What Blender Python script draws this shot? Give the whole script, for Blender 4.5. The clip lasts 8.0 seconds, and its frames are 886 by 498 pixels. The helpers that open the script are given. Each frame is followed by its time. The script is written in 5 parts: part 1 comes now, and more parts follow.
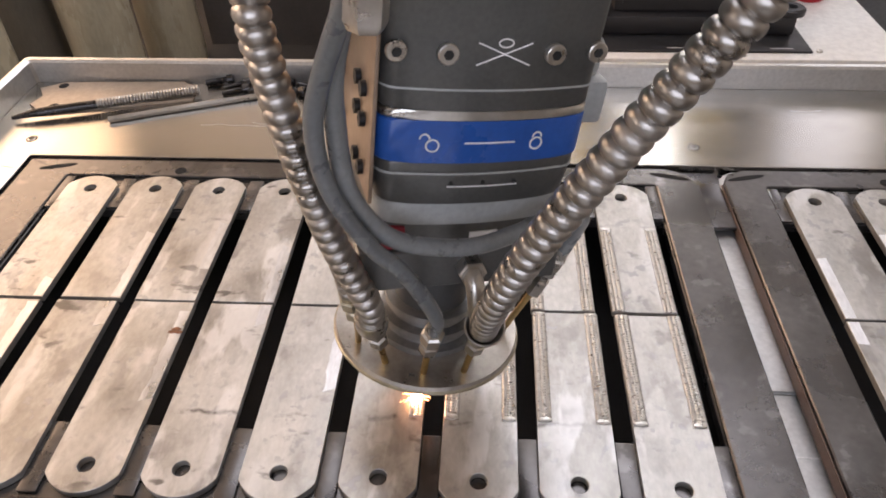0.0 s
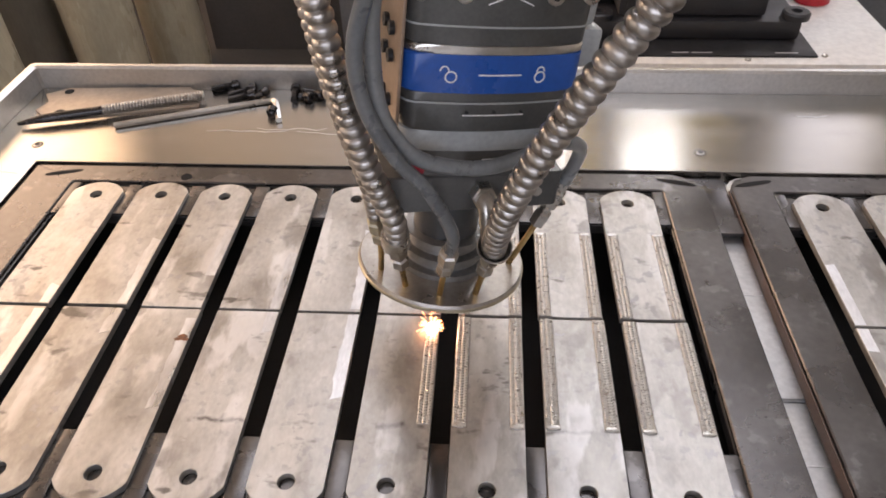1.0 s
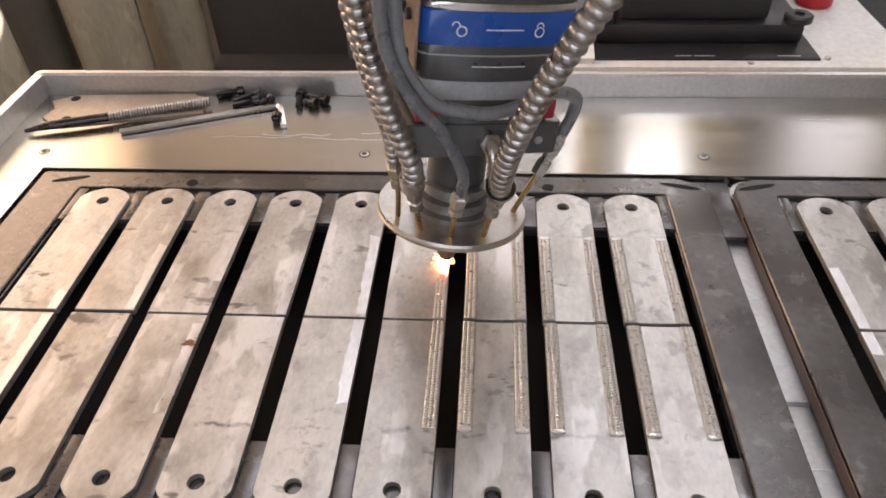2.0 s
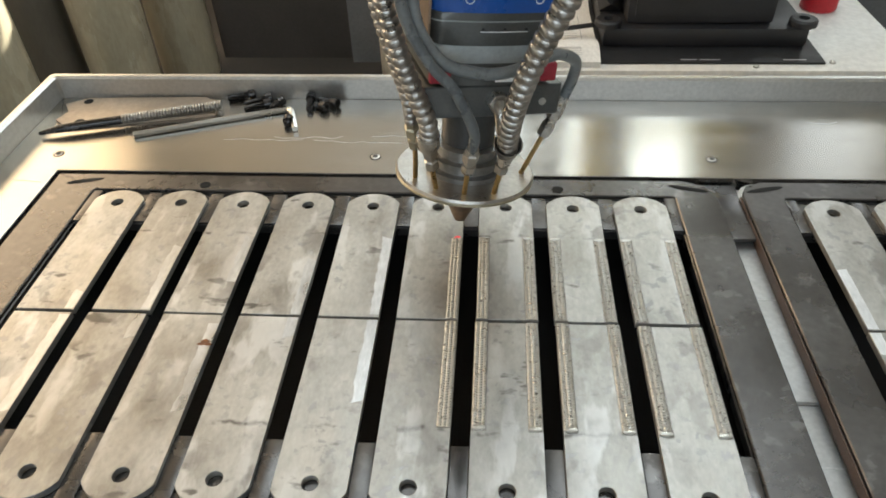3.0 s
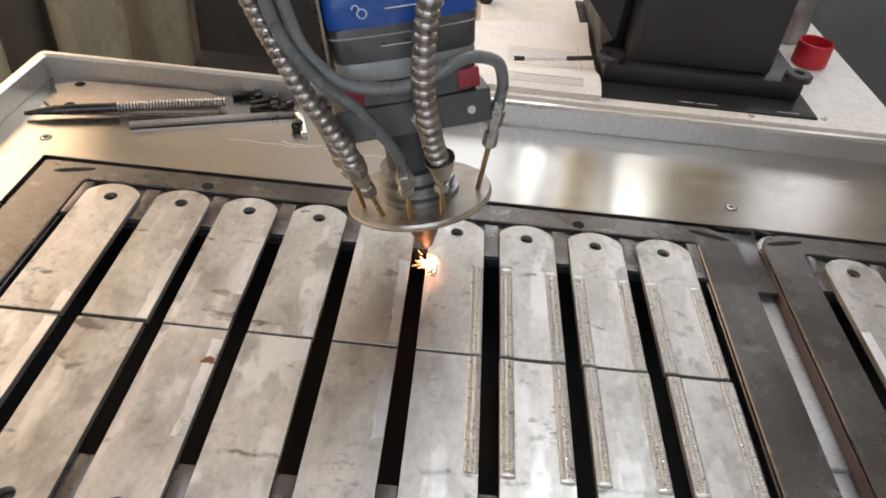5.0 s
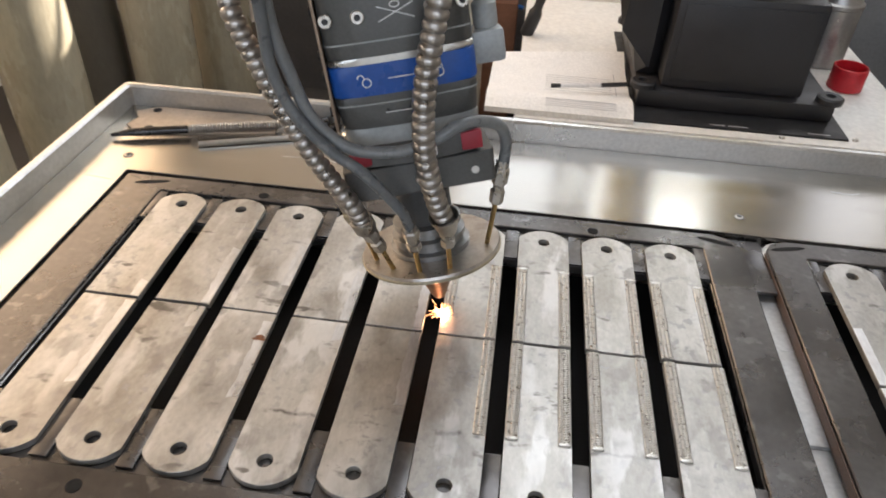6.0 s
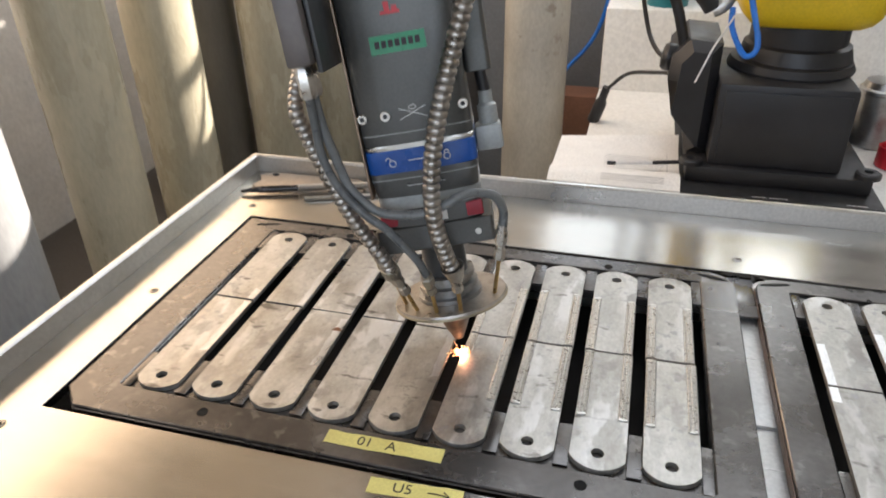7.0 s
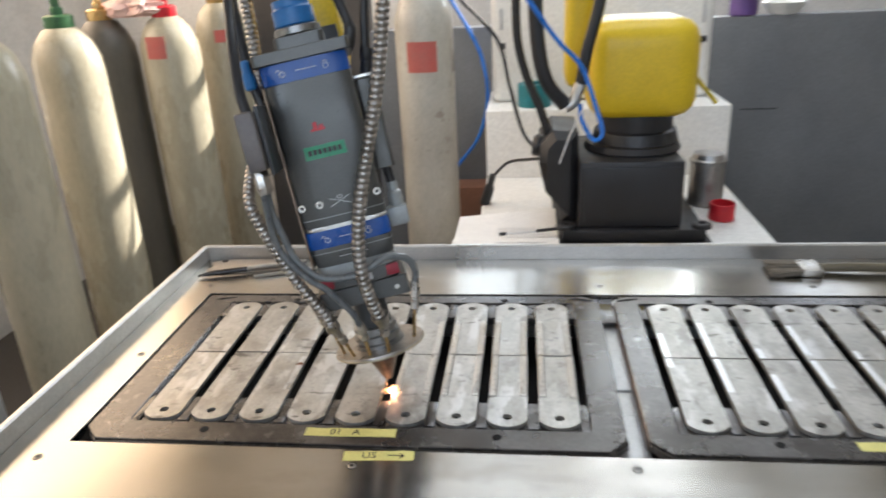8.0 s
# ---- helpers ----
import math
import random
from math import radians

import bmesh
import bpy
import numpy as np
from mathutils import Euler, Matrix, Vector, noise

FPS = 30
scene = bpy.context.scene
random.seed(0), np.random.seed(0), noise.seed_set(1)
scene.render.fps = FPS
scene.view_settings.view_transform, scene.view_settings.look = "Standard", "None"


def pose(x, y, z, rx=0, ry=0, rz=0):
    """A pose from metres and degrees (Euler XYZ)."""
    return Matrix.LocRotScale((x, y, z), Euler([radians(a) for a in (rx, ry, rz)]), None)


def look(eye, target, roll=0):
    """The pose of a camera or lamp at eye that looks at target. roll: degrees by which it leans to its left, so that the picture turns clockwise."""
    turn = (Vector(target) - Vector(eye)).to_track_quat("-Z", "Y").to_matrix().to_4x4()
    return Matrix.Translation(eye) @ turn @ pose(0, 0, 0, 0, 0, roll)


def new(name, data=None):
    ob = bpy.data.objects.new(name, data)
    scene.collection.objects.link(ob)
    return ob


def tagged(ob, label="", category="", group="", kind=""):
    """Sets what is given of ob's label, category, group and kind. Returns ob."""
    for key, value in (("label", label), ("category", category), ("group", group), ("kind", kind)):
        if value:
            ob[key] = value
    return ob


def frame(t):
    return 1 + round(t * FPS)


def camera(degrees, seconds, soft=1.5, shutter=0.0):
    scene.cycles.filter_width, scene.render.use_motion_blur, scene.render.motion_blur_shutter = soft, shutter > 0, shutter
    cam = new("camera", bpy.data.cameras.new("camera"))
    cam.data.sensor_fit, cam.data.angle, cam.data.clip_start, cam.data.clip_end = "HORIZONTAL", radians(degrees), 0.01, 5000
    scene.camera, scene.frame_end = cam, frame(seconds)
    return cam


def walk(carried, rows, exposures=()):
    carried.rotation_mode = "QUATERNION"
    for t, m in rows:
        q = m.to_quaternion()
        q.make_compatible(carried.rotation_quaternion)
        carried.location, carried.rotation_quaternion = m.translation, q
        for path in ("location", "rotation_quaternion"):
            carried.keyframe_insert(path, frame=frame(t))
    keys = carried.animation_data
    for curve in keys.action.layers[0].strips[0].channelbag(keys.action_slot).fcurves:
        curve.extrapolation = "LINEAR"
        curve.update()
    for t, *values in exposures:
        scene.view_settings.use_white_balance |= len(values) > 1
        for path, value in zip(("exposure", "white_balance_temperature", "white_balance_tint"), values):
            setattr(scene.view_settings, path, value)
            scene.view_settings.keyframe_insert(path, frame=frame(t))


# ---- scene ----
cam = camera(64.2, 8.0, soft=1.75, shutter=0.4)
PATH = [
    (0, (0.139, -0.258, 1.293), (0.027, 1.234, -0.035), -1.5),
    (0.5, (0.137, -0.254, 1.293), (0.019, 1.237, -0.034), -1.7),
    (1, (0.135, -0.255, 1.294), (0.016, 1.242, -0.026), -1.7),
    (2.5, (0.133, -0.259, 1.299), (0.001, 1.246, -0.012), -2.3),
    (3, (0.125, -0.264, 1.301), (-0.009, 1.245, -0.005), -2.2),
    (3.5, (0.12, -0.266, 1.302), (-0.015, 1.248, 0.003), -2.0),
    (4, (0.094, -0.256, 1.301), (-0.003, 1.27, 0.012), 0.7),
    (4.5, (0.061, -0.231, 1.29), (0.043, 1.285, -0.014), 4.6),
    (4.7, (0.054, -0.23, 1.285), (0.069, 1.298, -0.005), 6.1),
    (5.8, (0.078, -0.294, 1.307), (-0.022, 1.279, 0.076), 4.0),
    (6, (0.093, -0.317, 1.316), (-0.068, 1.267, 0.106), 2.8),
    (6.5, (0.136, -0.395, 1.337), (-0.153, 1.234, 0.213), 0.9),
    (7, (0.203, -0.519, 1.37), (-0.269, 1.15, 0.373), -1.1),
    (7.5, (0.237, -0.649, 1.397), (-0.253, 1.098, 0.555), -3.6),
    (8, (0.236, -0.804, 1.417), (0.001, 1.04, 0.678), -2.9),
]
EXPOSURES = [(0, 0.33, 6560, 26), (2.6, 0.27, 6560, 26), (2.9, 0.2, 6300, 8), (4.5, 0.26, 6400, 13), (4.8, 0.26, 6400, 18), (7, 0.2, 6250, 16), (8, 0.21, 6020, 14)]
walk(cam, [(t, look(eye, target, roll)) for t, eye, target, roll in PATH], EXPOSURES)

# ---- light ----
SUN_DIR = Vector((0.72, 0.6, 0.4)).normalized()
world = bpy.data.worlds.new("world")
scene.world = world
world.use_nodes = True
wn = world.node_tree.nodes
sky = wn.new("ShaderNodeTexSky")
sky.sky_type = "NISHITA"
sky.sun_disc = False
sky.sun_elevation = math.asin(SUN_DIR.z)
sky.sun_rotation = math.atan2(SUN_DIR.x, SUN_DIR.y)
world.node_tree.links.new(sky.outputs[0], wn["Background"].inputs[0])
wn["Background"].inputs[1].default_value = 0.15
sun = new("sun", bpy.data.lights.new("sun", "SUN"))
sun.data.energy, sun.data.angle, sun.data.color = 12.0, radians(0.6), (1.0, 0.9, 0.75)
sun.matrix_world = look(SUN_DIR * 10, (0, 0, 0))


def area_lamp(name, x, y, z, target, w, h, power, colour):
    lamp = new(name, bpy.data.lights.new(name, "AREA"))
    lamp.data.shape, lamp.data.size, lamp.data.size_y = "RECTANGLE", w, h
    lamp.data.energy, lamp.data.color = power, colour
    lamp.matrix_world = look((x, y, z), target)
    return lamp


# pane strengths set by hand for table reflections; none behind the added board
for pane_x, pane_w, bright in ((0.08, 0.55, 9), (0.62, 0.31, 29), (1.04, 0.31, 32), (1.96, 0.47, 5)):
    area_lamp("window_light_back", pane_x, 3.12, 2.2, (pane_x, 0, 2.05), pane_w, 1.18, bright * pane_w, (0.93, 1.0, 0.95))
area_lamp("window_light_left", -2.12, 1.7, 2.1, (0, 1.4, 1.5), 2.5, 1.1, 46, (1.0, 0.72, 0.42))
# fill lamp without a known source, added to brighten robot and cabinet
area_lamp("front_fill", 0.3, -2.42, 2.0, (0.3, 0, 1.5), 2.6, 1.3, 24, (0.88, 0.96, 1.0))
# overhead fill, its source assumed; added to brighten blades and cabinet
area_lamp("overhead_fill", 0.3, 1.3, 3.08, (0.3, 1.3, 0), 1.9, 1.2, 22, (0.94, 1.0, 0.97))


# ---- materials ----
def material(name, colour, rough=0.5, metal=0.0, second=None, scale=8.0, mix=0.5, fine=200.0, bump=0.05, rough_var=0.12,
             stretch=(1, 1, 1), emit=None, strength=0.0, coat=0.0, per_object=0.0, grain=0.08, brushed=0.0):
    m = bpy.data.materials.new(name)
    m.use_nodes = True
    n, l = m.node_tree.nodes, m.node_tree.links
    b = n["Principled BSDF"]
    b.inputs["Metallic"].default_value = metal
    b.inputs["Coat Weight"].default_value = coat
    tc = n.new("ShaderNodeTexCoord")
    mp = n.new("ShaderNodeMapping")
    mp.inputs["Scale"].default_value = stretch
    l.new(tc.outputs["Object"], mp.inputs[0])
    oi = n.new("ShaderNodeObjectInfo")
    off = n.new("ShaderNodeVectorMath")
    off.operation = "SCALE"
    off.inputs[0].default_value = (7.3, 3.1, 5.7)
    l.new(oi.outputs["Random"], off.inputs["Scale"])
    add = n.new("ShaderNodeVectorMath")
    l.new(mp.outputs[0], add.inputs[0])
    l.new(off.outputs[0], add.inputs[1])
    big, small = n.new("ShaderNodeTexNoise"), n.new("ShaderNodeTexNoise")
    big.inputs["Scale"].default_value, big.inputs["Detail"].default_value, big.inputs["Roughness"].default_value = scale, 8, 0.62
    small.inputs["Scale"].default_value, small.inputs["Detail"].default_value = fine, 3
    for tex in (big, small):
        l.new(add.outputs[0], tex.inputs["Vector"])
    ramp = n.new("ShaderNodeValToRGB")
    ramp.color_ramp.elements[0].position, ramp.color_ramp.elements[1].position = 0.35, 0.68
    c2 = second or tuple(c * 0.75 for c in colour)
    ramp.color_ramp.elements[0].color = (*c2, 1)
    ramp.color_ramp.elements[1].color = (*colour, 1)
    l.new(big.outputs[0], ramp.inputs[0])
    hue = n.new("ShaderNodeMixRGB")
    hue.blend_type = "MULTIPLY"
    hue.inputs[0].default_value = 1.0
    val = n.new("ShaderNodeMapRange")
    val.inputs["From Min"].default_value, val.inputs["From Max"].default_value = 0.3, 0.7
    val.inputs["To Min"].default_value, val.inputs["To Max"].default_value = 1 - grain, 1 + grain
    l.new(small.outputs[0], val.inputs[0])
    tone = n.new("ShaderNodeMath")
    tone.operation = "MULTIPLY_ADD"
    tone.inputs[1].default_value, tone.inputs[2].default_value = per_object, 1 - per_object / 2
    l.new(oi.outputs["Random"], tone.inputs[0])
    both = n.new("ShaderNodeMath")
    both.operation = "MULTIPLY"
    l.new(tone.outputs[0], both.inputs[0])
    l.new(val.outputs[0], both.inputs[1])
    l.new(ramp.outputs[0], hue.inputs[1])
    l.new(both.outputs[0], hue.inputs[2])
    l.new(hue.outputs[0], b.inputs["Base Color"])
    rr = n.new("ShaderNodeMapRange")
    rr.inputs["From Min"].default_value, rr.inputs["From Max"].default_value = 0.3, 0.7
    rr.inputs["To Min"].default_value, rr.inputs["To Max"].default_value = max(0.03, rough - rough_var), min(1, rough + rough_var)
    l.new(big.outputs[0], rr.inputs[0])
    l.new(rr.outputs[0], b.inputs["Roughness"])
    if bump:
        bp = n.new("ShaderNodeBump")
        bp.inputs["Strength"].default_value, bp.inputs["Distance"].default_value = bump, 0.002
        l.new(small.outputs[0], bp.inputs["Height"])
        l.new(bp.outputs[0], b.inputs["Normal"])
    if brushed:
        # brush lines run along x and draw highlights out along y
        b.inputs["Anisotropic"].default_value = brushed
        way = n.new("ShaderNodeCombineXYZ")
        way.inputs[1].default_value = 1.0
        l.new(way.outputs[0], b.inputs["Tangent"])
    if emit:
        b.inputs["Emission Color"].default_value = (*emit, 1)
        b.inputs["Emission Strength"].default_value = strength
    return m


STEEL = material("brushed_steel", (0.46, 0.435, 0.4), 0.23, 1.0, (0.4, 0.378, 0.345), 6, fine=90, stretch=(1, 5, 1), bump=0.015, rough_var=0.035, grain=0.04, brushed=0.8)
BLADE = material("ground_blade_steel", (0.515, 0.505, 0.473), 0.42, 0.74, (0.35, 0.335, 0.305), 26, fine=260, bump=0.06, per_object=0.18, rough_var=0.14, stretch=(1, 0.55, 1), grain=0.08)
BLADE_EDGE = material("bright_ground_steel", (0.66, 0.67, 0.675), 0.34, 0.85, (0.46, 0.465, 0.465), 45, fine=400, bump=0.04, stretch=(1, 0.3, 1))
FRESH_EDGE = material("fresh_ground_steel", (0.86, 0.87, 0.88), 0.38, 0.7, (0.78, 0.79, 0.8), 45, fine=400, bump=0.04, stretch=(1, 0.3, 1))
PLATE = material("tan_scrap_steel", (0.5, 0.41, 0.32), 0.45, 0.4, (0.34, 0.28, 0.22), 18, fine=200, bump=0.05)
# brown base colour carries the warm reflection on the head's left side
WARM_SIDE = material("warm_sheen_side", (0.36, 0.27, 0.2), 0.4, 0.6, (0.26, 0.2, 0.15), 14, fine=200, bump=0.03)
FADED_RED = material("faded_red_label", (0.5, 0.1, 0.085), 0.5, 0.0, (0.42, 0.13, 0.11), 20, bump=0)
PALE_SCRATCH = material('pale_scratch', (0.75, 0.74, 0.72), 0.5, 0.5, None, 200, bump=0)
WELD = material("weld_bead", (0.68, 0.67, 0.63), 0.34, 0.9, (0.54, 0.525, 0.49), 260, fine=900, bump=0.12, grain=0.08)
RUST = material("rust", (0.3, 0.12, 0.05), 0.8, 0.0, (0.12, 0.06, 0.035), 300, fine=700, bump=0.3)
BEAD_BORDER = material("heat_line", (0.25, 0.235, 0.21), 0.5, 0.7, (0.4, 0.38, 0.35), 150, fine=600, bump=0.05)
BLACK_STEEL = material("black_oxide_steel", (0.15, 0.142, 0.137), 0.28, 0.8, (0.09, 0.085, 0.082), 11, fine=150, bump=0.05, rough_var=0.09)
# near-black that puts the shade of holes and slots into colour
DARK = material("recess_shade_black", (0.006, 0.006, 0.006), 0.9, 0.0, None, 20)
ALU = material("aluminium", (0.66, 0.65, 0.62), 0.34, 1.0, (0.55, 0.54, 0.51), 12, fine=220, bump=0.04)
RIM = material("pale_rim_metal", (0.6, 0.585, 0.555), 0.37, 0.85, (0.5, 0.49, 0.465), 9, fine=200, bump=0.03)
CHROME = material("hose_steel", (0.46, 0.435, 0.405), 0.36, 1.0, (0.33, 0.31, 0.285), 60, fine=300, bump=0.03)
FITTING = material("plated_fitting", (0.6, 0.58, 0.54), 0.32, 1.0, (0.45, 0.42, 0.38), 80, fine=300, bump=0.05)
BRASS = material("brass", (0.66, 0.47, 0.2), 0.35, 1.0, (0.45, 0.31, 0.14), 90, fine=300)
COPPER = material("copper_nozzle", (0.34, 0.235, 0.16), 0.42, 0.9, (0.17, 0.125, 0.095), 70, fine=300)
RUSTY = material("brown_tray_side", (0.17, 0.11, 0.08), 0.5, 0.4, (0.1, 0.065, 0.05), 30, fine=300, bump=0.1)
SLING = material("yellow_strap", (0.7, 0.52, 0.03), 0.6, 0.0, None, 40)
CARTON = material("brown_carton", (0.24, 0.12, 0.08), 0.8, 0.0, (0.18, 0.09, 0.06), 12, fine=120, bump=0.05)
DISC = material("sooty_disc", (0.5, 0.475, 0.435), 0.38, 0.85, (0.33, 0.3, 0.265), 26, fine=300)
GREY = material("grey_anodised", (0.115, 0.116, 0.111), 0.38, 0.5, (0.09, 0.09, 0.086), 14, fine=400, bump=0.03)
LIGHT_GREY = material("light_grey_paint", (0.4, 0.42, 0.41), 0.42, 0.1, (0.32, 0.335, 0.33), 20, fine=300)
COLLAR = material("worn_grey_collar", (0.34, 0.34, 0.335), 0.36, 0.8, (0.22, 0.22, 0.215), 30, fine=300)
DULL_BRASS = material("yellowed_steel_edge", (0.5, 0.46, 0.34), 0.38, 0.85, (0.38, 0.33, 0.24), 60, fine=300)
DARK_RED = material("dark_red_plastic", (0.33, 0.02, 0.035), 0.45, 0.0, (0.24, 0.015, 0.025), 60)
PALE_CABLE = material("pale_grey_cable", (0.2, 0.21, 0.21), 0.33, 0.0, (0.145, 0.152, 0.152), 40, fine=400, bump=0.03)
# near-black, lifted to carry the veiled darks of the deep slots as colour
BAY = material("near_black_bay", (0.028, 0.026, 0.026), 0.8, 0.0, (0.014, 0.013, 0.013), 20)
RAIL = material("scuffed_aluminium", (0.62, 0.615, 0.6), 0.5, 0.6, (0.5, 0.495, 0.48), 14, fine=220, bump=0.05)
DARK_GREY = material("dark_grey_paint", (0.07, 0.073, 0.075), 0.4, 0.3, None, 20, fine=300)
BLUE = material("blue_band", (0.012, 0.085, 0.36), 0.32, 0.0, (0.01, 0.07, 0.3), 20, fine=300, bump=0.01)
CAP_BLUE = material("sky_blue_cap", (0.02, 0.16, 0.42), 0.4, 0.0, (0.015, 0.12, 0.34), 20)
WHITE_INK = material("white_ink", (0.8, 0.8, 0.8), 0.5, 0.0, (0.7, 0.7, 0.7), 100, bump=0)
GREEN = material("green_label", (0.01, 0.28, 0.12), 0.35, 0.0, None, 60, bump=0.01)
VALVE_GREEN = material("dark_green_paint", (0.05, 0.16, 0.06), 0.45, 0.0, (0.035, 0.11, 0.045), 60, bump=0.05)
BLACK_INK = material("black_ink", (0.015, 0.015, 0.015), 0.5, 0.0, None, 60, bump=0)
RED = material("red_plastic", (0.6, 0.02, 0.03), 0.4, 0.0, (0.5, 0.015, 0.025), 60)
RUBBER = material("grey_cable", (0.15, 0.16, 0.163), 0.3, 0.0, (0.105, 0.112, 0.115), 40, fine=400, bump=0.03)
BLACK_RUBBER = material("black_cable", (0.02, 0.02, 0.022), 0.45, 0.0, None, 40)
WHITE = material("white_paint", (0.86, 0.85, 0.82), 0.4, 0.0, (0.78, 0.76, 0.72), 4, fine=90, bump=0.02)
CAST = material("black_cast", (0.027, 0.026, 0.028), 0.42, 0.0, (0.018, 0.018, 0.02), 12, fine=250, bump=0.12)
YELLOW = material("yellow_paint", (0.78, 0.55, 0.015), 0.42, 0.0, (0.7, 0.48, 0.012), 10, fine=200, bump=0.03)
CREAM = material("cylinder_paint", (0.47, 0.43, 0.315), 0.3, 0.0, (0.35, 0.32, 0.235), 7, fine=120, bump=0.05, per_object=0.15, stretch=(1, 1, 0.3))
DARK_CYL = material("dark_cylinder_paint", (0.12, 0.11, 0.09), 0.45, 0.0, (0.08, 0.075, 0.065), 7, fine=120, bump=0.05, stretch=(1, 1, 0.3))
GREY_CYL = material("grey_cylinder_paint", (0.36, 0.37, 0.37), 0.42, 0.0, (0.28, 0.285, 0.285), 7, fine=120, bump=0.05, stretch=(1, 1, 0.3))
PALE_CYL = material("pale_cylinder_paint", (0.5, 0.49, 0.44), 0.34, 0.0, (0.36, 0.34, 0.3), 6, fine=120, bump=0.05, stretch=(1, 1, 0.5))
PANEL = material("grey_panel", (0.215, 0.22, 0.23), 0.5, 0.0, (0.165, 0.17, 0.18), 3, fine=80, bump=0.03)
DARK_BOARD = material("dark_brown_board", (0.085, 0.075, 0.068), 0.6, 0.0, (0.06, 0.053, 0.048), 4, fine=80, bump=0.05)
SENSOR = material("brown_grey_casing", (0.15, 0.13, 0.12), 0.45, 0.2, (0.11, 0.095, 0.09), 14, fine=200, bump=0.03)
PLASTER = material("plaster", (0.7, 0.68, 0.64), 0.8, 0.0, (0.52, 0.5, 0.47), 2, fine=60, bump=0.1)
DULL_WALL = material("dull_wall", (0.74, 0.73, 0.71), 0.8, 0.0, (0.64, 0.63, 0.61), 2, fine=60, bump=0.1)
CONCRETE = material("concrete_floor", (0.065, 0.058, 0.053), 0.7, 0.0, (0.045, 0.041, 0.038), 3, fine=70, bump=0.15)
PAPER = material("paper", (0.88, 0.87, 0.85), 0.7, 0.0, (0.82, 0.81, 0.79), 12, bump=0.01)
TAPE = material("yellow_tape", (0.76, 0.72, 0.26), 0.6, 0.0, (0.68, 0.64, 0.22), 30, fine=400, bump=0.06)
BLUE_TUBE = material("blue_tube", (0.02, 0.2, 0.75), 0.35, 0.0, None, 30)
TEAL = material("teal_plastic", (0.015, 0.2, 0.24), 0.4, 0.0, None, 30)
BRISTLE = material("brush_bristle", (0.2, 0.17, 0.13), 0.8, 0.0, (0.11, 0.095, 0.075), 200, stretch=(0.1, 1, 1), bump=0.4)
WOOD = material("brush_handle", (0.2, 0.17, 0.11), 0.5, 0.0, (0.1, 0.085, 0.055), 20, stretch=(0.3, 3, 3))
SPARK = material("plasma", (1, 0.8, 0.6), 0.5, 0.0, None, 10, bump=0, emit=(1.0, 0.5, 0.26), strength=80)
EMBER = material("spark_trail", (1, 0.6, 0.3), 0.5, 0.0, None, 10, bump=0, emit=(1.0, 0.42, 0.16), strength=5)
BAG = material("pink_bag", (0.75, 0.55, 0.5), 0.5, 0.0, (0.65, 0.42, 0.36), 14, fine=120, bump=0.2)
BLACK_INK_STEEL = material("black_screw_steel", (0.075, 0.07, 0.068), 0.26, 0.85, (0.04, 0.038, 0.037), 60, fine=300, bump=0.05)
PALE_INK = material("grey_print", (0.6, 0.6, 0.61), 0.7, 0.0, None, 60, bump=0)
CAN_STEEL = material("dull_can_steel", (0.42, 0.41, 0.39), 0.38, 0.9, (0.32, 0.31, 0.3), 30, fine=200)
PURPLE = material("purple_plastic", (0.12, 0.06, 0.22), 0.45, 0.0, None, 30)
PILOT = material("pilot_dot", (0.6, 0.1, 0.1), 0.5, 0.0, None, 10, bump=0, emit=(1.0, 0.05, 0.08), strength=0.5)


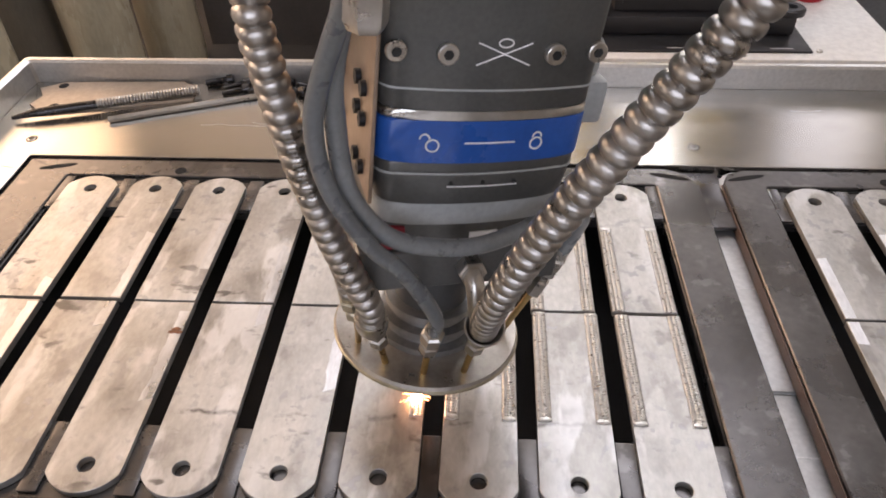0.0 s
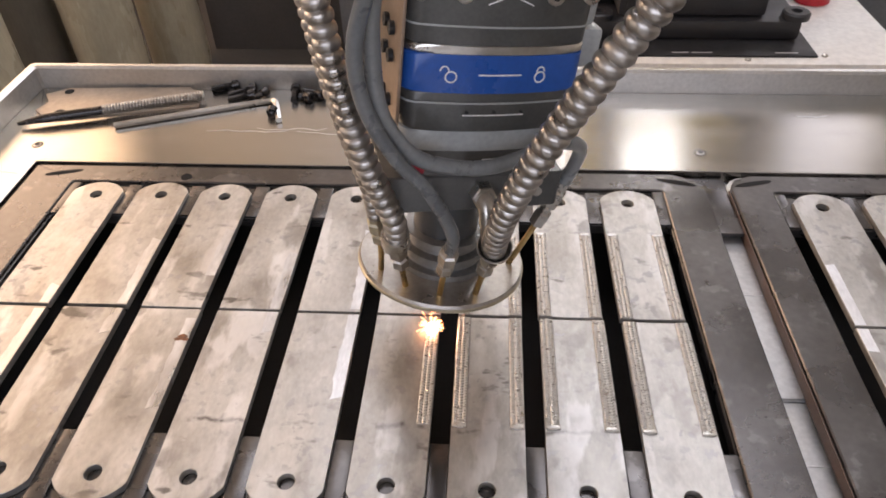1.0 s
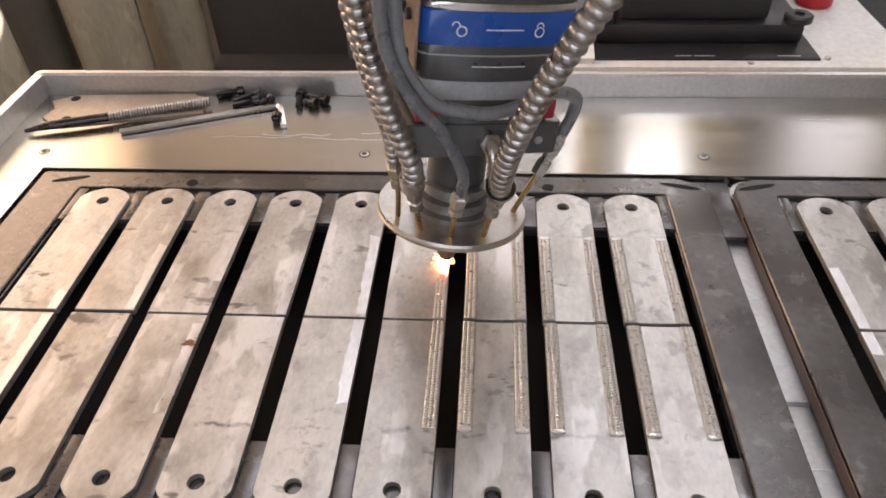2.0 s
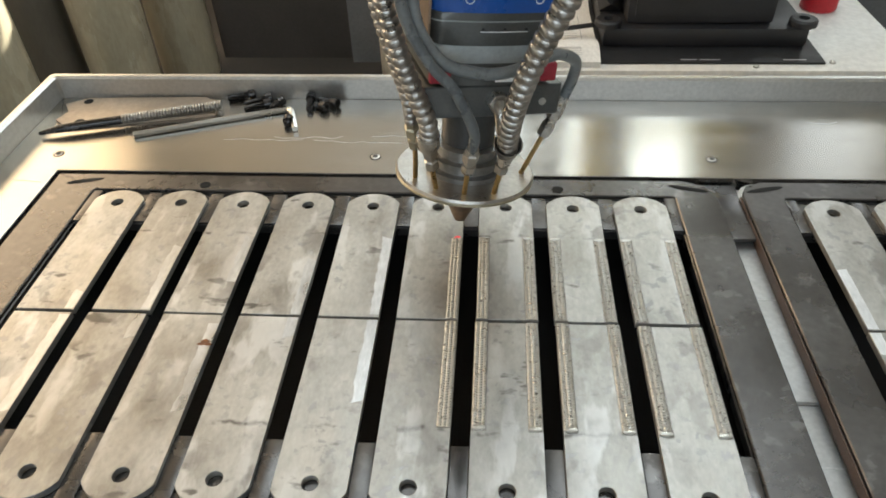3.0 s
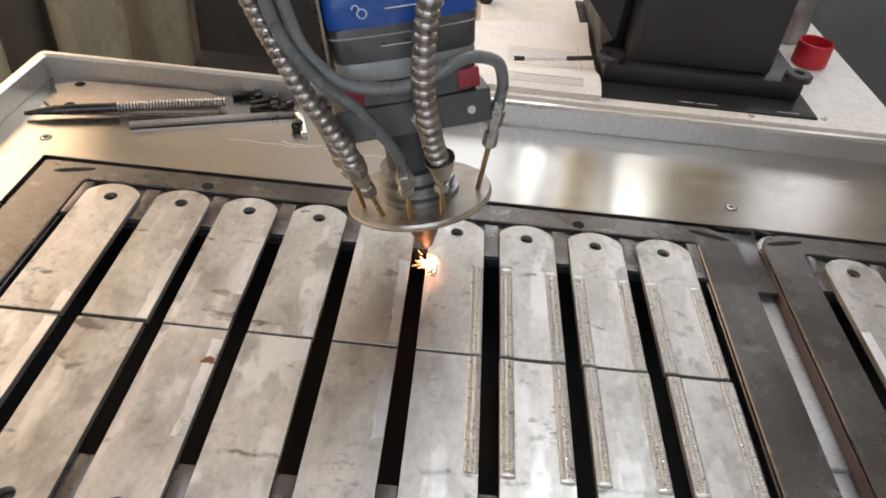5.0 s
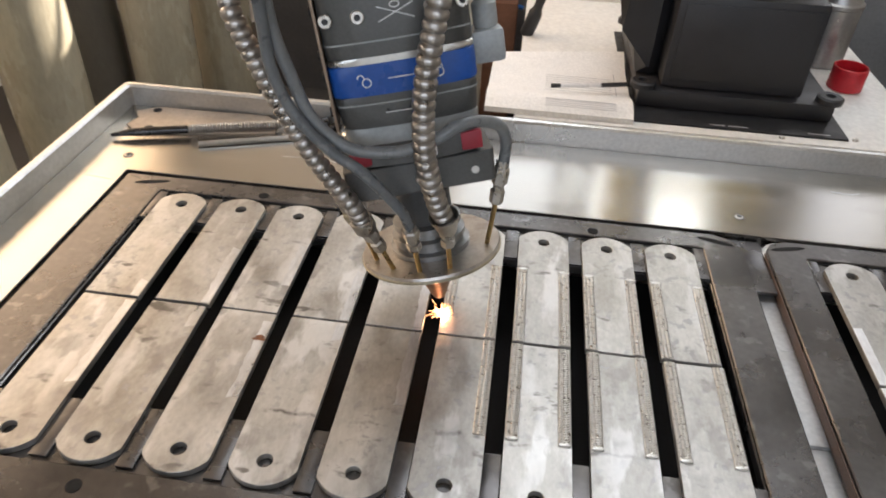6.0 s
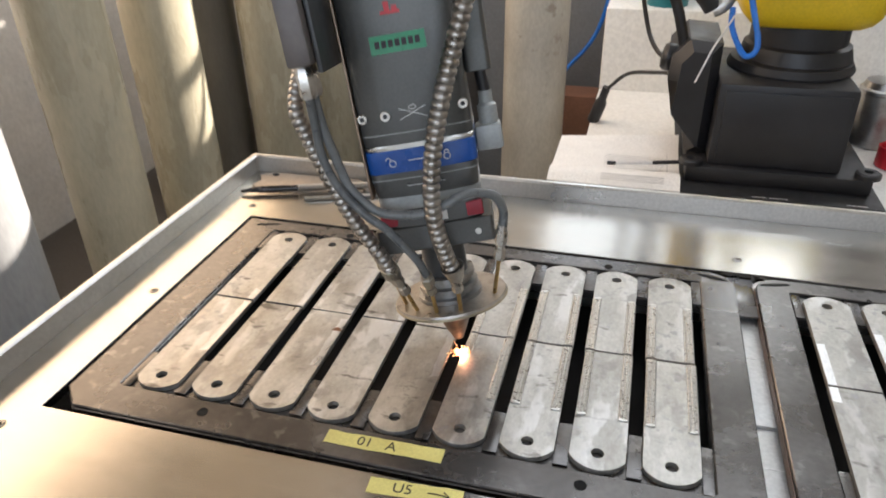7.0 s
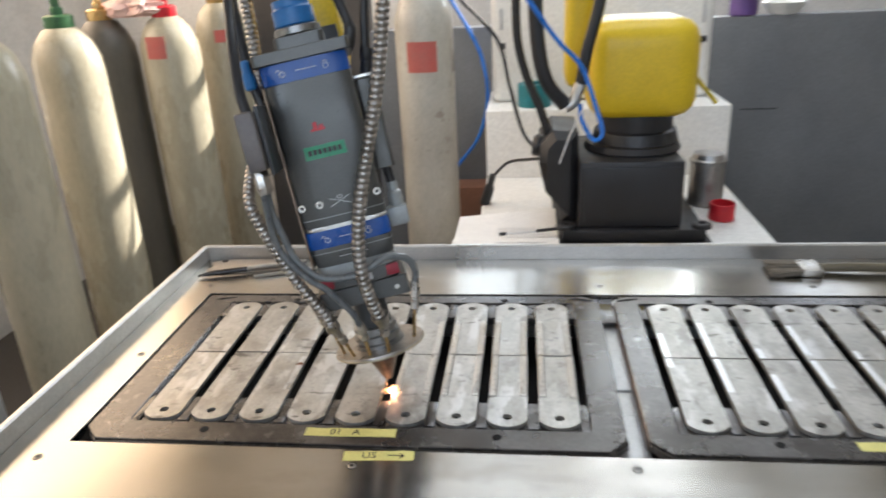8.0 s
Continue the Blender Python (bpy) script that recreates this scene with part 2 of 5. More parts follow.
def stain(m, colour, row=None, spots=0.66, amount=0.8, size=110, zones=26, squeeze=(1, 1, 1)):
    """Smudges: scattered specks, and a ragged line across the bar at y = row."""
    n, l = m.node_tree.nodes, m.node_tree.links
    b = n["Principled BSDF"]
    base = b.inputs["Base Color"].links[0].from_socket
    tc, oi = n.new("ShaderNodeTexCoord"), n.new("ShaderNodeObjectInfo")
    off, add = n.new("ShaderNodeVectorMath"), n.new("ShaderNodeVectorMath")
    off.operation = "SCALE"
    off.inputs[0].default_value = (4.1, 9.7, 2.3)
    l.new(oi.outputs["Random"], off.inputs["Scale"])
    pull = n.new("ShaderNodeVectorMath")
    pull.operation = "MULTIPLY"
    pull.inputs[1].default_value = squeeze
    l.new(tc.outputs["Object"], pull.inputs[0])
    l.new(pull.outputs[0], add.inputs[0])
    l.new(off.outputs[0], add.inputs[1])

    def noisy(scale, lo, hi):
        t, r = n.new("ShaderNodeTexNoise"), n.new("ShaderNodeMapRange")
        t.inputs["Scale"].default_value, t.inputs["Detail"].default_value = scale, 5
        r.inputs["From Min"].default_value, r.inputs["From Max"].default_value = lo, hi
        l.new(add.outputs[0], t.inputs["Vector"])
        l.new(t.outputs[0], r.inputs[0])
        return t, r.outputs[0]

    def maths(op, a, c):
        q = n.new("ShaderNodeMath")
        q.operation, q.use_clamp = op, op == "MULTIPLY"
        for k, v in enumerate((a, c)):
            if isinstance(v, (int, float)):
                q.inputs[k].default_value = v
            elif v is not None:
                l.new(v, q.inputs[k])
        return q.outputs[0]

    _, speck = noisy(size, spots, spots + 0.07)
    _, zone = noisy(zones, 0.42, 0.62)
    mask = maths("MULTIPLY", speck, zone)
    if row is not None:
        sep = n.new("ShaderNodeSeparateXYZ")
        l.new(tc.outputs["Object"], sep.inputs[0])
        wob, _ = noisy(60, 0, 1)
        y = maths("MULTIPLY_ADD", wob.outputs[0], 0.012)
        y.node.inputs[2].default_value = -row - 0.006
        y.node.use_clamp = False
        d = maths("ABSOLUTE", maths("ADD", sep.outputs["Y"], y), None)
        near = n.new("ShaderNodeMapRange")
        near.inputs["From Min"].default_value, near.inputs["From Max"].default_value = 0.0030, 0.0003
        l.new(d, near.inputs[0])
        _, gaps = noisy(45, 0.52, 0.62)
        mask = maths("MAXIMUM", mask, maths("MULTIPLY", near.outputs[0], gaps))
    mix = n.new("ShaderNodeMixRGB")
    mix.inputs[2].default_value = (*colour, 1)
    l.new(maths("MULTIPLY", mask, amount), mix.inputs[0])
    l.new(base, mix.inputs[1])
    l.new(mix.outputs[0], b.inputs["Base Color"])


stain(BLADE, (0.1, 0.09, 0.082), -0.048, 0.57, 0.88)
stain(BLADE, (0.7, 0.7, 0.7), None, 0.57, 0.4)
stain(BLADE, (0.72, 0.72, 0.71), None, 0.52, 0.55, 45, 17, (1, 0.35, 1))
stain(BLADE, (0.19, 0.175, 0.16), None, 0.53, 0.6, 38, 13, (1, 0.6, 1))
stain(BLADE, (0.09, 0.08, 0.07), None, 0.63, 0.8, 70, 30, (0.5, 1, 1))
stain(DISC, (0.2, 0.15, 0.11), None, 0.56, 0.6, 40, 14)
stain(BLACK_STEEL, (0.26, 0.25, 0.245), None, 0.58, 0.5, 60, 9)
stain(PALE_CYL, (0.2, 0.15, 0.11), None, 0.6, 0.6, 20, 4)
stain(STEEL, (0.75, 0.73, 0.7), None, 0.7, 0.22)
stain(STEEL, (0.27, 0.25, 0.225), None, 0.56, 0.3, 12, 4)
stain(WHITE, (0.2, 0.15, 0.1), None, 0.72, 0.5)
stain(CREAM, (0.16, 0.12, 0.08), None, 0.68, 0.5)


# ---- shapes ----
def link(name, bm, mat, smooth=True):
    me = bpy.data.meshes.new(name)
    bmesh.ops.recalc_face_normals(bm, faces=bm.faces)
    bm.to_mesh(me)
    bm.free()
    me.materials.append(mat)
    if smooth:
        me.shade_smooth()
        me.set_sharp_from_angle(angle=radians(35))
    return new(name, me)


def part(name, bm, mat, parent, label=""):
    ob = link(name, bm, mat)
    ob.parent = parent
    return tagged(ob, label)


def thing(name, bm, mat, label, category, group="", kind=""):
    return tagged(link(name, bm, mat), label, category, group, kind)


def holder(name, x, y, z, label, category, group="", rz=0):
    ob = new(name)
    ob.matrix_basis = pose(x, y, z, 0, 0, rz)
    return tagged(ob, label, category, group)


def box(x0, x1, y0, y1, z0, z1, bevel=0.0, bm=None, m=None, segs=2):
    bm = bm or bmesh.new()
    v = bmesh.ops.create_cube(bm, size=1)["verts"]
    for q in v:
        q.co = Vector(((x0 + x1) / 2 + q.co.x * (x1 - x0), (y0 + y1) / 2 + q.co.y * (y1 - y0), (z0 + z1) / 2 + q.co.z * (z1 - z0)))
    if bevel:
        es = list({e for q in v for e in q.link_edges})
        r = bmesh.ops.bevel(bm, geom=es, offset=bevel, segments=segs, affect="EDGES", profile=0.6)
        v = list({q for f in r["faces"] for q in f.verts} | {q for q in v if q.is_valid})
    if m:
        bmesh.ops.transform(bm, matrix=m, verts=v)
    return bm


def lathe(profile, seg=32, bm=None, m=None):
    """Turned about z: profile of (radius, z) from bottom to top."""
    bm = bm or bmesh.new()
    rings = []
    for r, z in profile:
        if r < 1e-6:
            rings.append([bm.verts.new((0, 0, z))])
        else:
            rings.append([bm.verts.new((r * math.cos(2 * math.pi * k / seg), r * math.sin(2 * math.pi * k / seg), z)) for k in range(seg)])
    for a, b in zip(rings, rings[1:]):
        for k in range(seg):
            q = [a[k % len(a)], a[(k + 1) % len(a)], b[(k + 1) % len(b)], b[k % len(b)]]
            q = list(dict.fromkeys(q))
            if len(q) > 2:
                bm.faces.new(q)
    for ring in (rings[0], rings[-1]):
        if len(ring) > 2:
            bm.faces.new(ring)
    if m:
        bmesh.ops.transform(bm, matrix=m, verts=[v for r in rings for v in r])
    return bm


def spline(points, steps):
    """A smooth line through the points."""
    p = [Vector(q) for q in points]
    p = [p[0] * 2 - p[1]] + p + [p[-1] * 2 - p[-2]]
    out = []
    for i in range(1, len(p) - 2):
        for k in range(steps):
            t = k / steps
            a, b, c, d = p[i - 1:i + 3]
            out.append(0.5 * (2 * b + (c - a) * t + (2 * a - 5 * b + 4 * c - d) * t * t + (3 * b - a - 3 * c + d) * t ** 3))
    return out + [p[-2]]


def tube(line, radius, seg=12, bm=None):
    """A round tube along a line; radius is a number or a function of the way along it."""
    bm = bm or bmesh.new()
    rings, side, s = [], None, 0.0
    for i, p in enumerate(line):
        d = (line[min(i + 1, len(line) - 1)] - line[max(i - 1, 0)]).normalized()
        side = (side - d * side.dot(d)).normalized() if side else d.orthogonal().normalized()
        up = d.cross(side)
        if i:
            s += (p - line[i - 1]).length
        r = radius(s) if callable(radius) else radius
        rings.append([bm.verts.new(p + (side * math.cos(2 * math.pi * k / seg) + up * math.sin(2 * math.pi * k / seg)) * r) for k in range(seg)])
    for a, b in zip(rings, rings[1:]):
        for k in range(seg):
            bm.faces.new((a[k], a[(k + 1) % seg], b[(k + 1) % seg], b[k]))
    bm.faces.new(rings[0])
    bm.faces.new(rings[-1])
    return bm


def resample(points, step):
    line = spline(points, 40)
    out, want, s = [line[0]], step, 0.0
    for a, b in zip(line, line[1:]):
        d = (b - a).length
        while s + d >= want:
            out.append(a.lerp(b, (want - s) / d))
            want += step
        s += d
    return out


def corrugated(points, radius, pitch=0.0062, seg=16, depth=0.25):
    line = resample(points, pitch / 8)
    return tube(line, lambda s: radius * (1 - depth + depth * abs(math.sin(math.pi * s / pitch)) ** 0.5), seg)


def slab(points, faces, z0, z1, bevel=0.0, bm=None):
    """A plate with the flat faces given, holes and all, between two heights."""
    bm = bm or bmesh.new()
    top = [bm.verts.new((x, y, z1)) for x, y in points]
    low = [bm.verts.new((x, y, z0)) for x, y in points]
    count = {}
    for f in faces:
        bm.faces.new([top[i] for i in f])
        bm.faces.new([low[i] for i in reversed(f)])
        for a, b in zip(f, f[1:] + f[:1]):
            count[(a, b)] = 1
    rim = []
    for a, b in count:
        if (b, a) not in count:
            bm.faces.new((top[b], top[a], low[a], low[b]))
            rim.append((a, b))
    if bevel:
        es = [bm.edges.get((top[a], top[b])) for a, b in rim]
        bmesh.ops.bevel(bm, geom=es, offset=bevel, segments=1, affect="EDGES")
    return bm


def ring(outer, inner, z0, z1, bevel=0.0, bm=None):
    """A flat frame between two loops with the same number of points."""
    n = len(outer)
    faces = [[i, (i + 1) % n, n + (i + 1) % n, n + i] for i in range(n)]
    return slab(list(outer) + list(inner), faces, z0, z1, bevel, bm)


def rect(x0, x1, y0, y1, c=0.0):
    """Eight points, anticlockwise, with corners cut by c."""
    c = max(c, 1e-5)
    return [(x0 + c, y0), (x1 - c, y0), (x1, y0 + c), (x1, y1 - c), (x1 - c, y1), (x0 + c, y1), (x0, y1 - c), (x0, y0 + c)]


def disc_hole(x, y, z, r, parent, depth=0.002):
    # laid on top, nothing is drilled: the hole's shade is its colour
    bm = lathe([(r * 1.25, 0), (r * 1.25, 0.0006), (r, 0.0008), (r, 0.0003), (0, 0.0003)], 20, None, Matrix.Translation((x, y, z)))
    return part("drilled_hole", bm, DARK, parent)


# ---- room ----
def room():
    def wall(name, x0, x1, y0, y1, z0, z1, mat, label):
        thing(name, box(x0, x1, y0, y1, z0, z1), mat, label, "wall", "", "structure")

    thing("floor", box(-2.3, 3.4, -2.7, 3.4, -0.1, 0), CONCRETE, "worn dark concrete workshop floor", "floor", "", "structure")
    # the ceiling opening is unseen, added for the overhead fill lamp
    thing("ceiling", ring([(-2.3, -2.7), (3.4, -2.7), (3.4, 3.4), (-2.3, 3.4)], [(-0.7, 0.45), (1.3, 0.45), (1.3, 1.95), (-0.7, 1.95)], 3.1, 3.2), PLASTER, "pale plaster ceiling with an opening for the added overhead fill", "ceiling", "", "structure")
    # back wall with a wide high window
    bm = ring([(-2.2, 0), (3.3, 0), (3.3, 3.1), (-2.2, 3.1)], [(-0.2, 1.6), (2.2, 1.6), (2.2, 2.8), (-0.2, 2.8)], 0, 0.15)
    bmesh.ops.transform(bm, matrix=pose(0, 3.3, 0, 90, 0, 0), verts=bm.verts)
    thing("wall_north", bm, DULL_WALL, "pale plaster wall with a wide high window", "wall", "", "structure")
    bm = ring([(-2.7, 0), (3.3, 0), (3.3, 3.1), (-2.7, 3.1)], [(0.4, 1.5), (3.0, 1.5), (3.0, 2.7), (0.4, 2.7)], 0, 0.15)
    bmesh.ops.transform(bm, matrix=pose(-2.2, 0, 0, 90, 0, 90), verts=bm.verts)
    thing("wall_west", bm, PLASTER, "pale plaster wall with a bright window", "wall", "", "structure")
    wall("wall_east", 3.3, 3.4, -2.7, 3.3, 0, 3.1, PLASTER, "plain plaster workshop wall")
    # the opening is unseen, made for the added front fill lamp
    bm = ring([(-2.3, 0), (3.3, 0), (3.3, 3.1), (-2.3, 3.1)], [(-1.1, 1.3), (1.7, 1.3), (1.7, 2.7), (-1.1, 2.7)], 0, 0.15)
    bmesh.ops.transform(bm, matrix=pose(0, -2.5, 0, 90, 0, 0), verts=bm.verts)
    thing("wall_south", bm, PLASTER, "unseen plaster wall with an opening added for fill light", "wall", "", "structure")
    # window bars that break the sun
    for k in range(4):
        thing("window_bar_%d" % (k + 1), box(0.36 + 0.42 * k, 0.46 + 0.42 * k, 3.19, 3.26, 1.6005, 2.7995, 0.004), WHITE, "white painted window mullion", "window bar", "", "structure")
    # unseen boards added in one pane to shadow the second cylinder
    thing("window_board", box(1.3005, 1.6195, 3.2, 3.25, 1.9655, 2.7995), DARK_BOARD, "unseen dark board added to keep the sun off one cylinder", "window board", "", "structure")
    thing("window_board", box(1.3005, 1.6195, 3.2, 3.25, 1.6005, 1.9295), DARK_BOARD, "unseen dark board added to keep the sun off one cylinder", "window board", "", "structure")
    thing("window_bar_5", box(-0.1998, 2.1998, 3.2, 3.25, 1.93, 1.965, 0.004), WHITE, "white painted window transom", "window bar", "", "structure")
    wall("partition_board", -1.0, -0.452, 2.44, 2.5, 0, 1.4, DARK_BOARD, "dark brown board beside the grey partition")
    # dark strip on the panel face paints the slot's shade
    thing("panel_slot", box(1.163, 1.316, 2.3985, 2.3995, 0.781, 0.787, 0.0004), DARK_GREY, "flat dark strip put in for the shaded slot of the grey partition", "slot", "", "structure")
    wall("partition_panel", -0.45, 2.9, 2.4, 2.52, 0, 1.17, PANEL, "dark grey partition panel behind the robot")


# ---- work table ----
TOP = 0.85


def work_table():
    t = holder("work_table", 0.4, 0, 0, "large steel work table with a raised rim and sunken bays", "work table")
    m = Matrix.Translation((-0.4, 0, 0))

    def add(name, bm, mat, label=""):
        bmesh.ops.transform(bm, matrix=m, verts=bm.verts)
        return part(name, bm, mat, t, label)

    add("tabletop", ring(rect(-0.452, 1.5, -0.62, 0.553), rect(-0.3765, 1.128, -0.078, 0.384), TOP - 0.012, TOP, 0.0006), STEEL, "brushed stainless steel top plate")
    outer, inner = rect(-0.464, 1.512, -0.632, 0.566, 0.006), rect(-0.4525, 1.5005, -0.6205, 0.5535, 0.003)
    add("rim", ring(outer, inner, TOP - 0.05, TOP + 0.03, 0.003), RIM, "raised pale metal rim round the top")
    add("bay_floor", box(-0.38, 1.13, -0.08, 0.386, TOP - 0.1, TOP - 0.09), BAY, "dark floor of the sunken bay")
    add("body", ring(rect(-0.42, 1.47, -0.58, 0.53), rect(-0.4, 1.45, -0.56, 0.51), 0.0, TOP - 0.0125), WHITE, "white painted sheet metal body")
    rail = box(0.355, 0.392, 0.10, 0.315, TOP - 0.089, TOP - 0.018, 0.002)
    box(0.354, 0.393, -0.076, 0.0995, TOP - 0.089, TOP - 0.0215, 0.002, rail)
    box(0.352, 0.395, 0.3155, 0.382, TOP - 0.089, TOP - 0.012, 0.004, rail)
    add("rail", rail, RAIL, "bright aluminium rail between the two bays")
    for x, y in ((-0.391, 0.417), (-0.01, 0.418), (0.371, 0.42), (-0.398, -0.113), (0.367, -0.1), (-0.395, 0.15), (0.02, -0.11), (0.75, 0.42), (0.75, -0.1), (1.13, 0.42)):
        sc = add("screw", lathe([(0.0052, 0), (0.005, 0.0006), (0.0042, 0.001), (0.0022, 0.001), (0.0018, 0.0002), (0, 0.0002)], 18, None, Matrix.Translation((x, y, TOP))), FITTING, "countersunk steel screw")
        # flat black disc puts the socket's shade on the screw
        part("socket", lathe([(0.0034, 0), (0.0034, 0.0002), (0, 0.0002)], 6, None, Matrix.Translation((x - 0.4, y, TOP + 0.0009))), BLACK_INK, sc)
        # dark ring paints the shaded recess round the screw head
        part("dirt_ring", ring([(x - 0.4 + 0.0066 * math.cos(a), y + 0.0066 * math.sin(a)) for a in [q * math.pi / 10 for q in range(20)]], [(x - 0.4 + 0.0053 * math.cos(a), y + 0.0053 * math.sin(a)) for a in [q * math.pi / 10 for q in range(20)]], TOP + 0.0001, TOP + 0.0003), BLACK_INK_STEEL, sc)
    rnd = random.Random(11)
    for x0, y0, n in ((-0.20, 0.452, 9), (-0.14, 0.458, 8), (-0.09, 0.45, 10), (-0.02, 0.462, 6), (0.5, 0.5, 4), (-0.42, 0.36, 4)):
        line = [Vector((x0 + k * 0.012, y0 + rnd.uniform(-0.003, 0.003), TOP)) for k in range(n)]
        add("scratch", tube(line, 0.00045, 4), PALE_SCRATCH, "pale scratch in the steel")
    for y0 in (0.0415, 0.0995, 0.214):
        add("rail_joint", box(0.3555, 0.3915, y0, y0 + 0.0012, TOP - 0.0214 if y0 < 0.1 else TOP - 0.0179, TOP - 0.0208 if y0 < 0.1 else TOP - 0.0175), PALE_SCRATCH, "pale joint across the rail")
    return t


# ---- fixture trays and blades ----
def blade_mesh(name, mat):
    """A flat bar: hole at the origin, arched end towards +y, square end at -y."""
    hw, low, length, arc = 0.0272, -0.0272, 0.1608, 0.0316
    n = 40
    hole, edge = [], []
    for k in range(n):
        a = 2 * math.pi * (k + 0.5) / n
        c, s = math.cos(a), math.sin(a)
        hole.append((0.0062 * c, 0.0062 * s))
        f = min(hw / abs(c) if abs(c) > 1e-9 else 9, -low / abs(s) if s < 0 else 9)
        x, y = f * c, f * s
        if s > 0:
            # the arched end: a circle about (0, 0.022 - arc)
            cy = 0.022 - arc
            b = -s * cy
            g = -b + math.sqrt(max(0, b * b - (cy * cy - arc * arc)))
            if g < f:
                x, y = g * c, g * s
        edge.append((x, y))
    points = hole + edge
    faces = [[i, n + i, n + (i + 1) % n, (i + 1) % n] for i in range(n)]
    lows = [n + i for i in range(n) if edge[i][1] <= low + 1e-6]
    lows.sort(key=lambda i: points[i][0])
    # square the two lower corners, then run down to the square end
    points += [(-hw, -length), (hw, -length)]
    k = len(points)
    left = [n + i for i in range(n) if edge[i][0] <= -hw + 1e-6 and edge[i][1] < 0]
    right = [n + i for i in range(n) if edge[i][0] >= hw - 1e-6 and edge[i][1] < 0]
    l0, r0 = min(left, key=lambda i: points[i][1]), min(right, key=lambda i: points[i][1])
    faces.append([k - 2, k - 1, r0] + lows[::-1] + [l0])
    bm = slab(points, faces, -0.006, 0, 0.0004)
    return bm


def tray(x, label):
    t = holder("fixture_tray", x, 0, TOP, label, "fixture tray", "fixture trays")
    lb = 0.0003 if x == 0 else 0.024

    def outline(x0, x1, y0, y1, f, b):
        return [(x0 + f, y0), (x1 - f, y0), (x1, y0 + f), (x1, y1 - b), (x1 - b * 0.3, y1 - b * 0.3), (x1 - b, y1), (x0 + lb, y1), (x0 + lb * 0.3, y1 - lb * 0.3), (x0, y1 - lb), (x0, y0 + f)]

    def inside(x0, x1, y0, y1, c):
        return [(x0 + c, y0), (x1 - c, y0), (x1, y0 + c), (x1, y1 - c), (x1 - c * 0.3, y1 - c * 0.3), (x1 - c, y1), (x0 + c, y1), (x0 + c * 0.3, y1 - c * 0.3), (x0, y1 - c), (x0, y0 + c)]

    left = -0.374 if x == 0 else -0.361
    part("base_frame", ring(outline(left, 0.3645, -0.067, 0.3815, 0.025, 0.03), inside(-0.318, 0.318, 0.037, 0.297, 0.002), -0.017, -0.0065, 0.001), BLACK_STEEL, t)
    part("rim_frame", ring(outline(left + 0.001, 0.3635, -0.066, 0.3807, 0.025, 0.03), inside(-0.319, 0.319, -0.0245, 0.3515, 0.004), -0.0063, -0.0022, 0.0012), BLACK_STEEL, t)
    if x == 0:
        part("corner_web", box(0.335, 0.3885, 0.29, 0.3805, -0.0117, -0.0074, 0.0008), BLACK_STEEL, t, "dark web beside the tray corner")
    if x > 0:
        part("side_face", box(left - 0.0009, left - 0.0001, -0.041, 0.357, -0.0169, -0.0048), RUSTY, t, "brown rusted outer side")
        arc = [radians(100 + 10 * q) for q in range(12)]
        pts = [(-0.3375 + 0.0255 * math.cos(a), 0.358 + 0.0255 * math.sin(a)) for a in arc] + [(-0.3375 + 0.0212 * math.cos(a), 0.358 + 0.0212 * math.sin(a)) for a in arc[::-1]]
        part("corner_recess", slab(pts, [[q, q + 1, 22 - q, 23 - q] for q in range(11)], -0.0073, -0.0068), RAIL, t, "bright milled recess at the corner")
    # no groove is cut: its shade is a flat near-black strip
    part("groove_strip", box(-0.332, 0.332, 0.3478, 0.3512, -0.0062, -0.0058), DARK, t, "near-black strip put in for the shaded groove behind the blades")
    for sx in (-1, 1):
        # flat near-black oval carries the slot's shade
        part("lifting_slot", slab([(sx * 0.338 + 0.02 * math.cos(a) - sx * 0.003, 0.366 + 0.0035 * math.sin(a) - 0.25 * sx * 0.02 * math.cos(a)) for a in [k * math.pi / 8 for k in range(16)]], [list(range(16))], -0.0021, -0.0018), DARK, t, "near-black oval put in for a shaded milled slot")
    for i in range(8):
        c = (i - 3.5) * 0.07
        for y0, y1 in ((0.2965, 0.347), (-0.02, 0.0375)):
            part("spacer", box(c - 0.0073, c + 0.0073, y0, y1, -0.0062, -0.0035, 0.0008), BLACK_STEEL, t, "worn dark spacer block")
    for sx in (-1, 1):
        for y0, y1 in ((0.2965, 0.3505), (-0.0235, 0.0375)):
            part("spacer", box(min(sx * 0.3183, sx * 0.3075), max(sx * 0.3183, sx * 0.3075), y0, y1, -0.0062, -0.0035, 0.0008), BLACK_STEEL, t, "worn dark spacer block")
    for hx, hy in ((-0.194, 0.361), (0.196, 0.361), (-0.202, -0.042), (0.197, -0.042)):
        disc_hole(hx, hy, -0.0023, 0.0048, t)
    return t


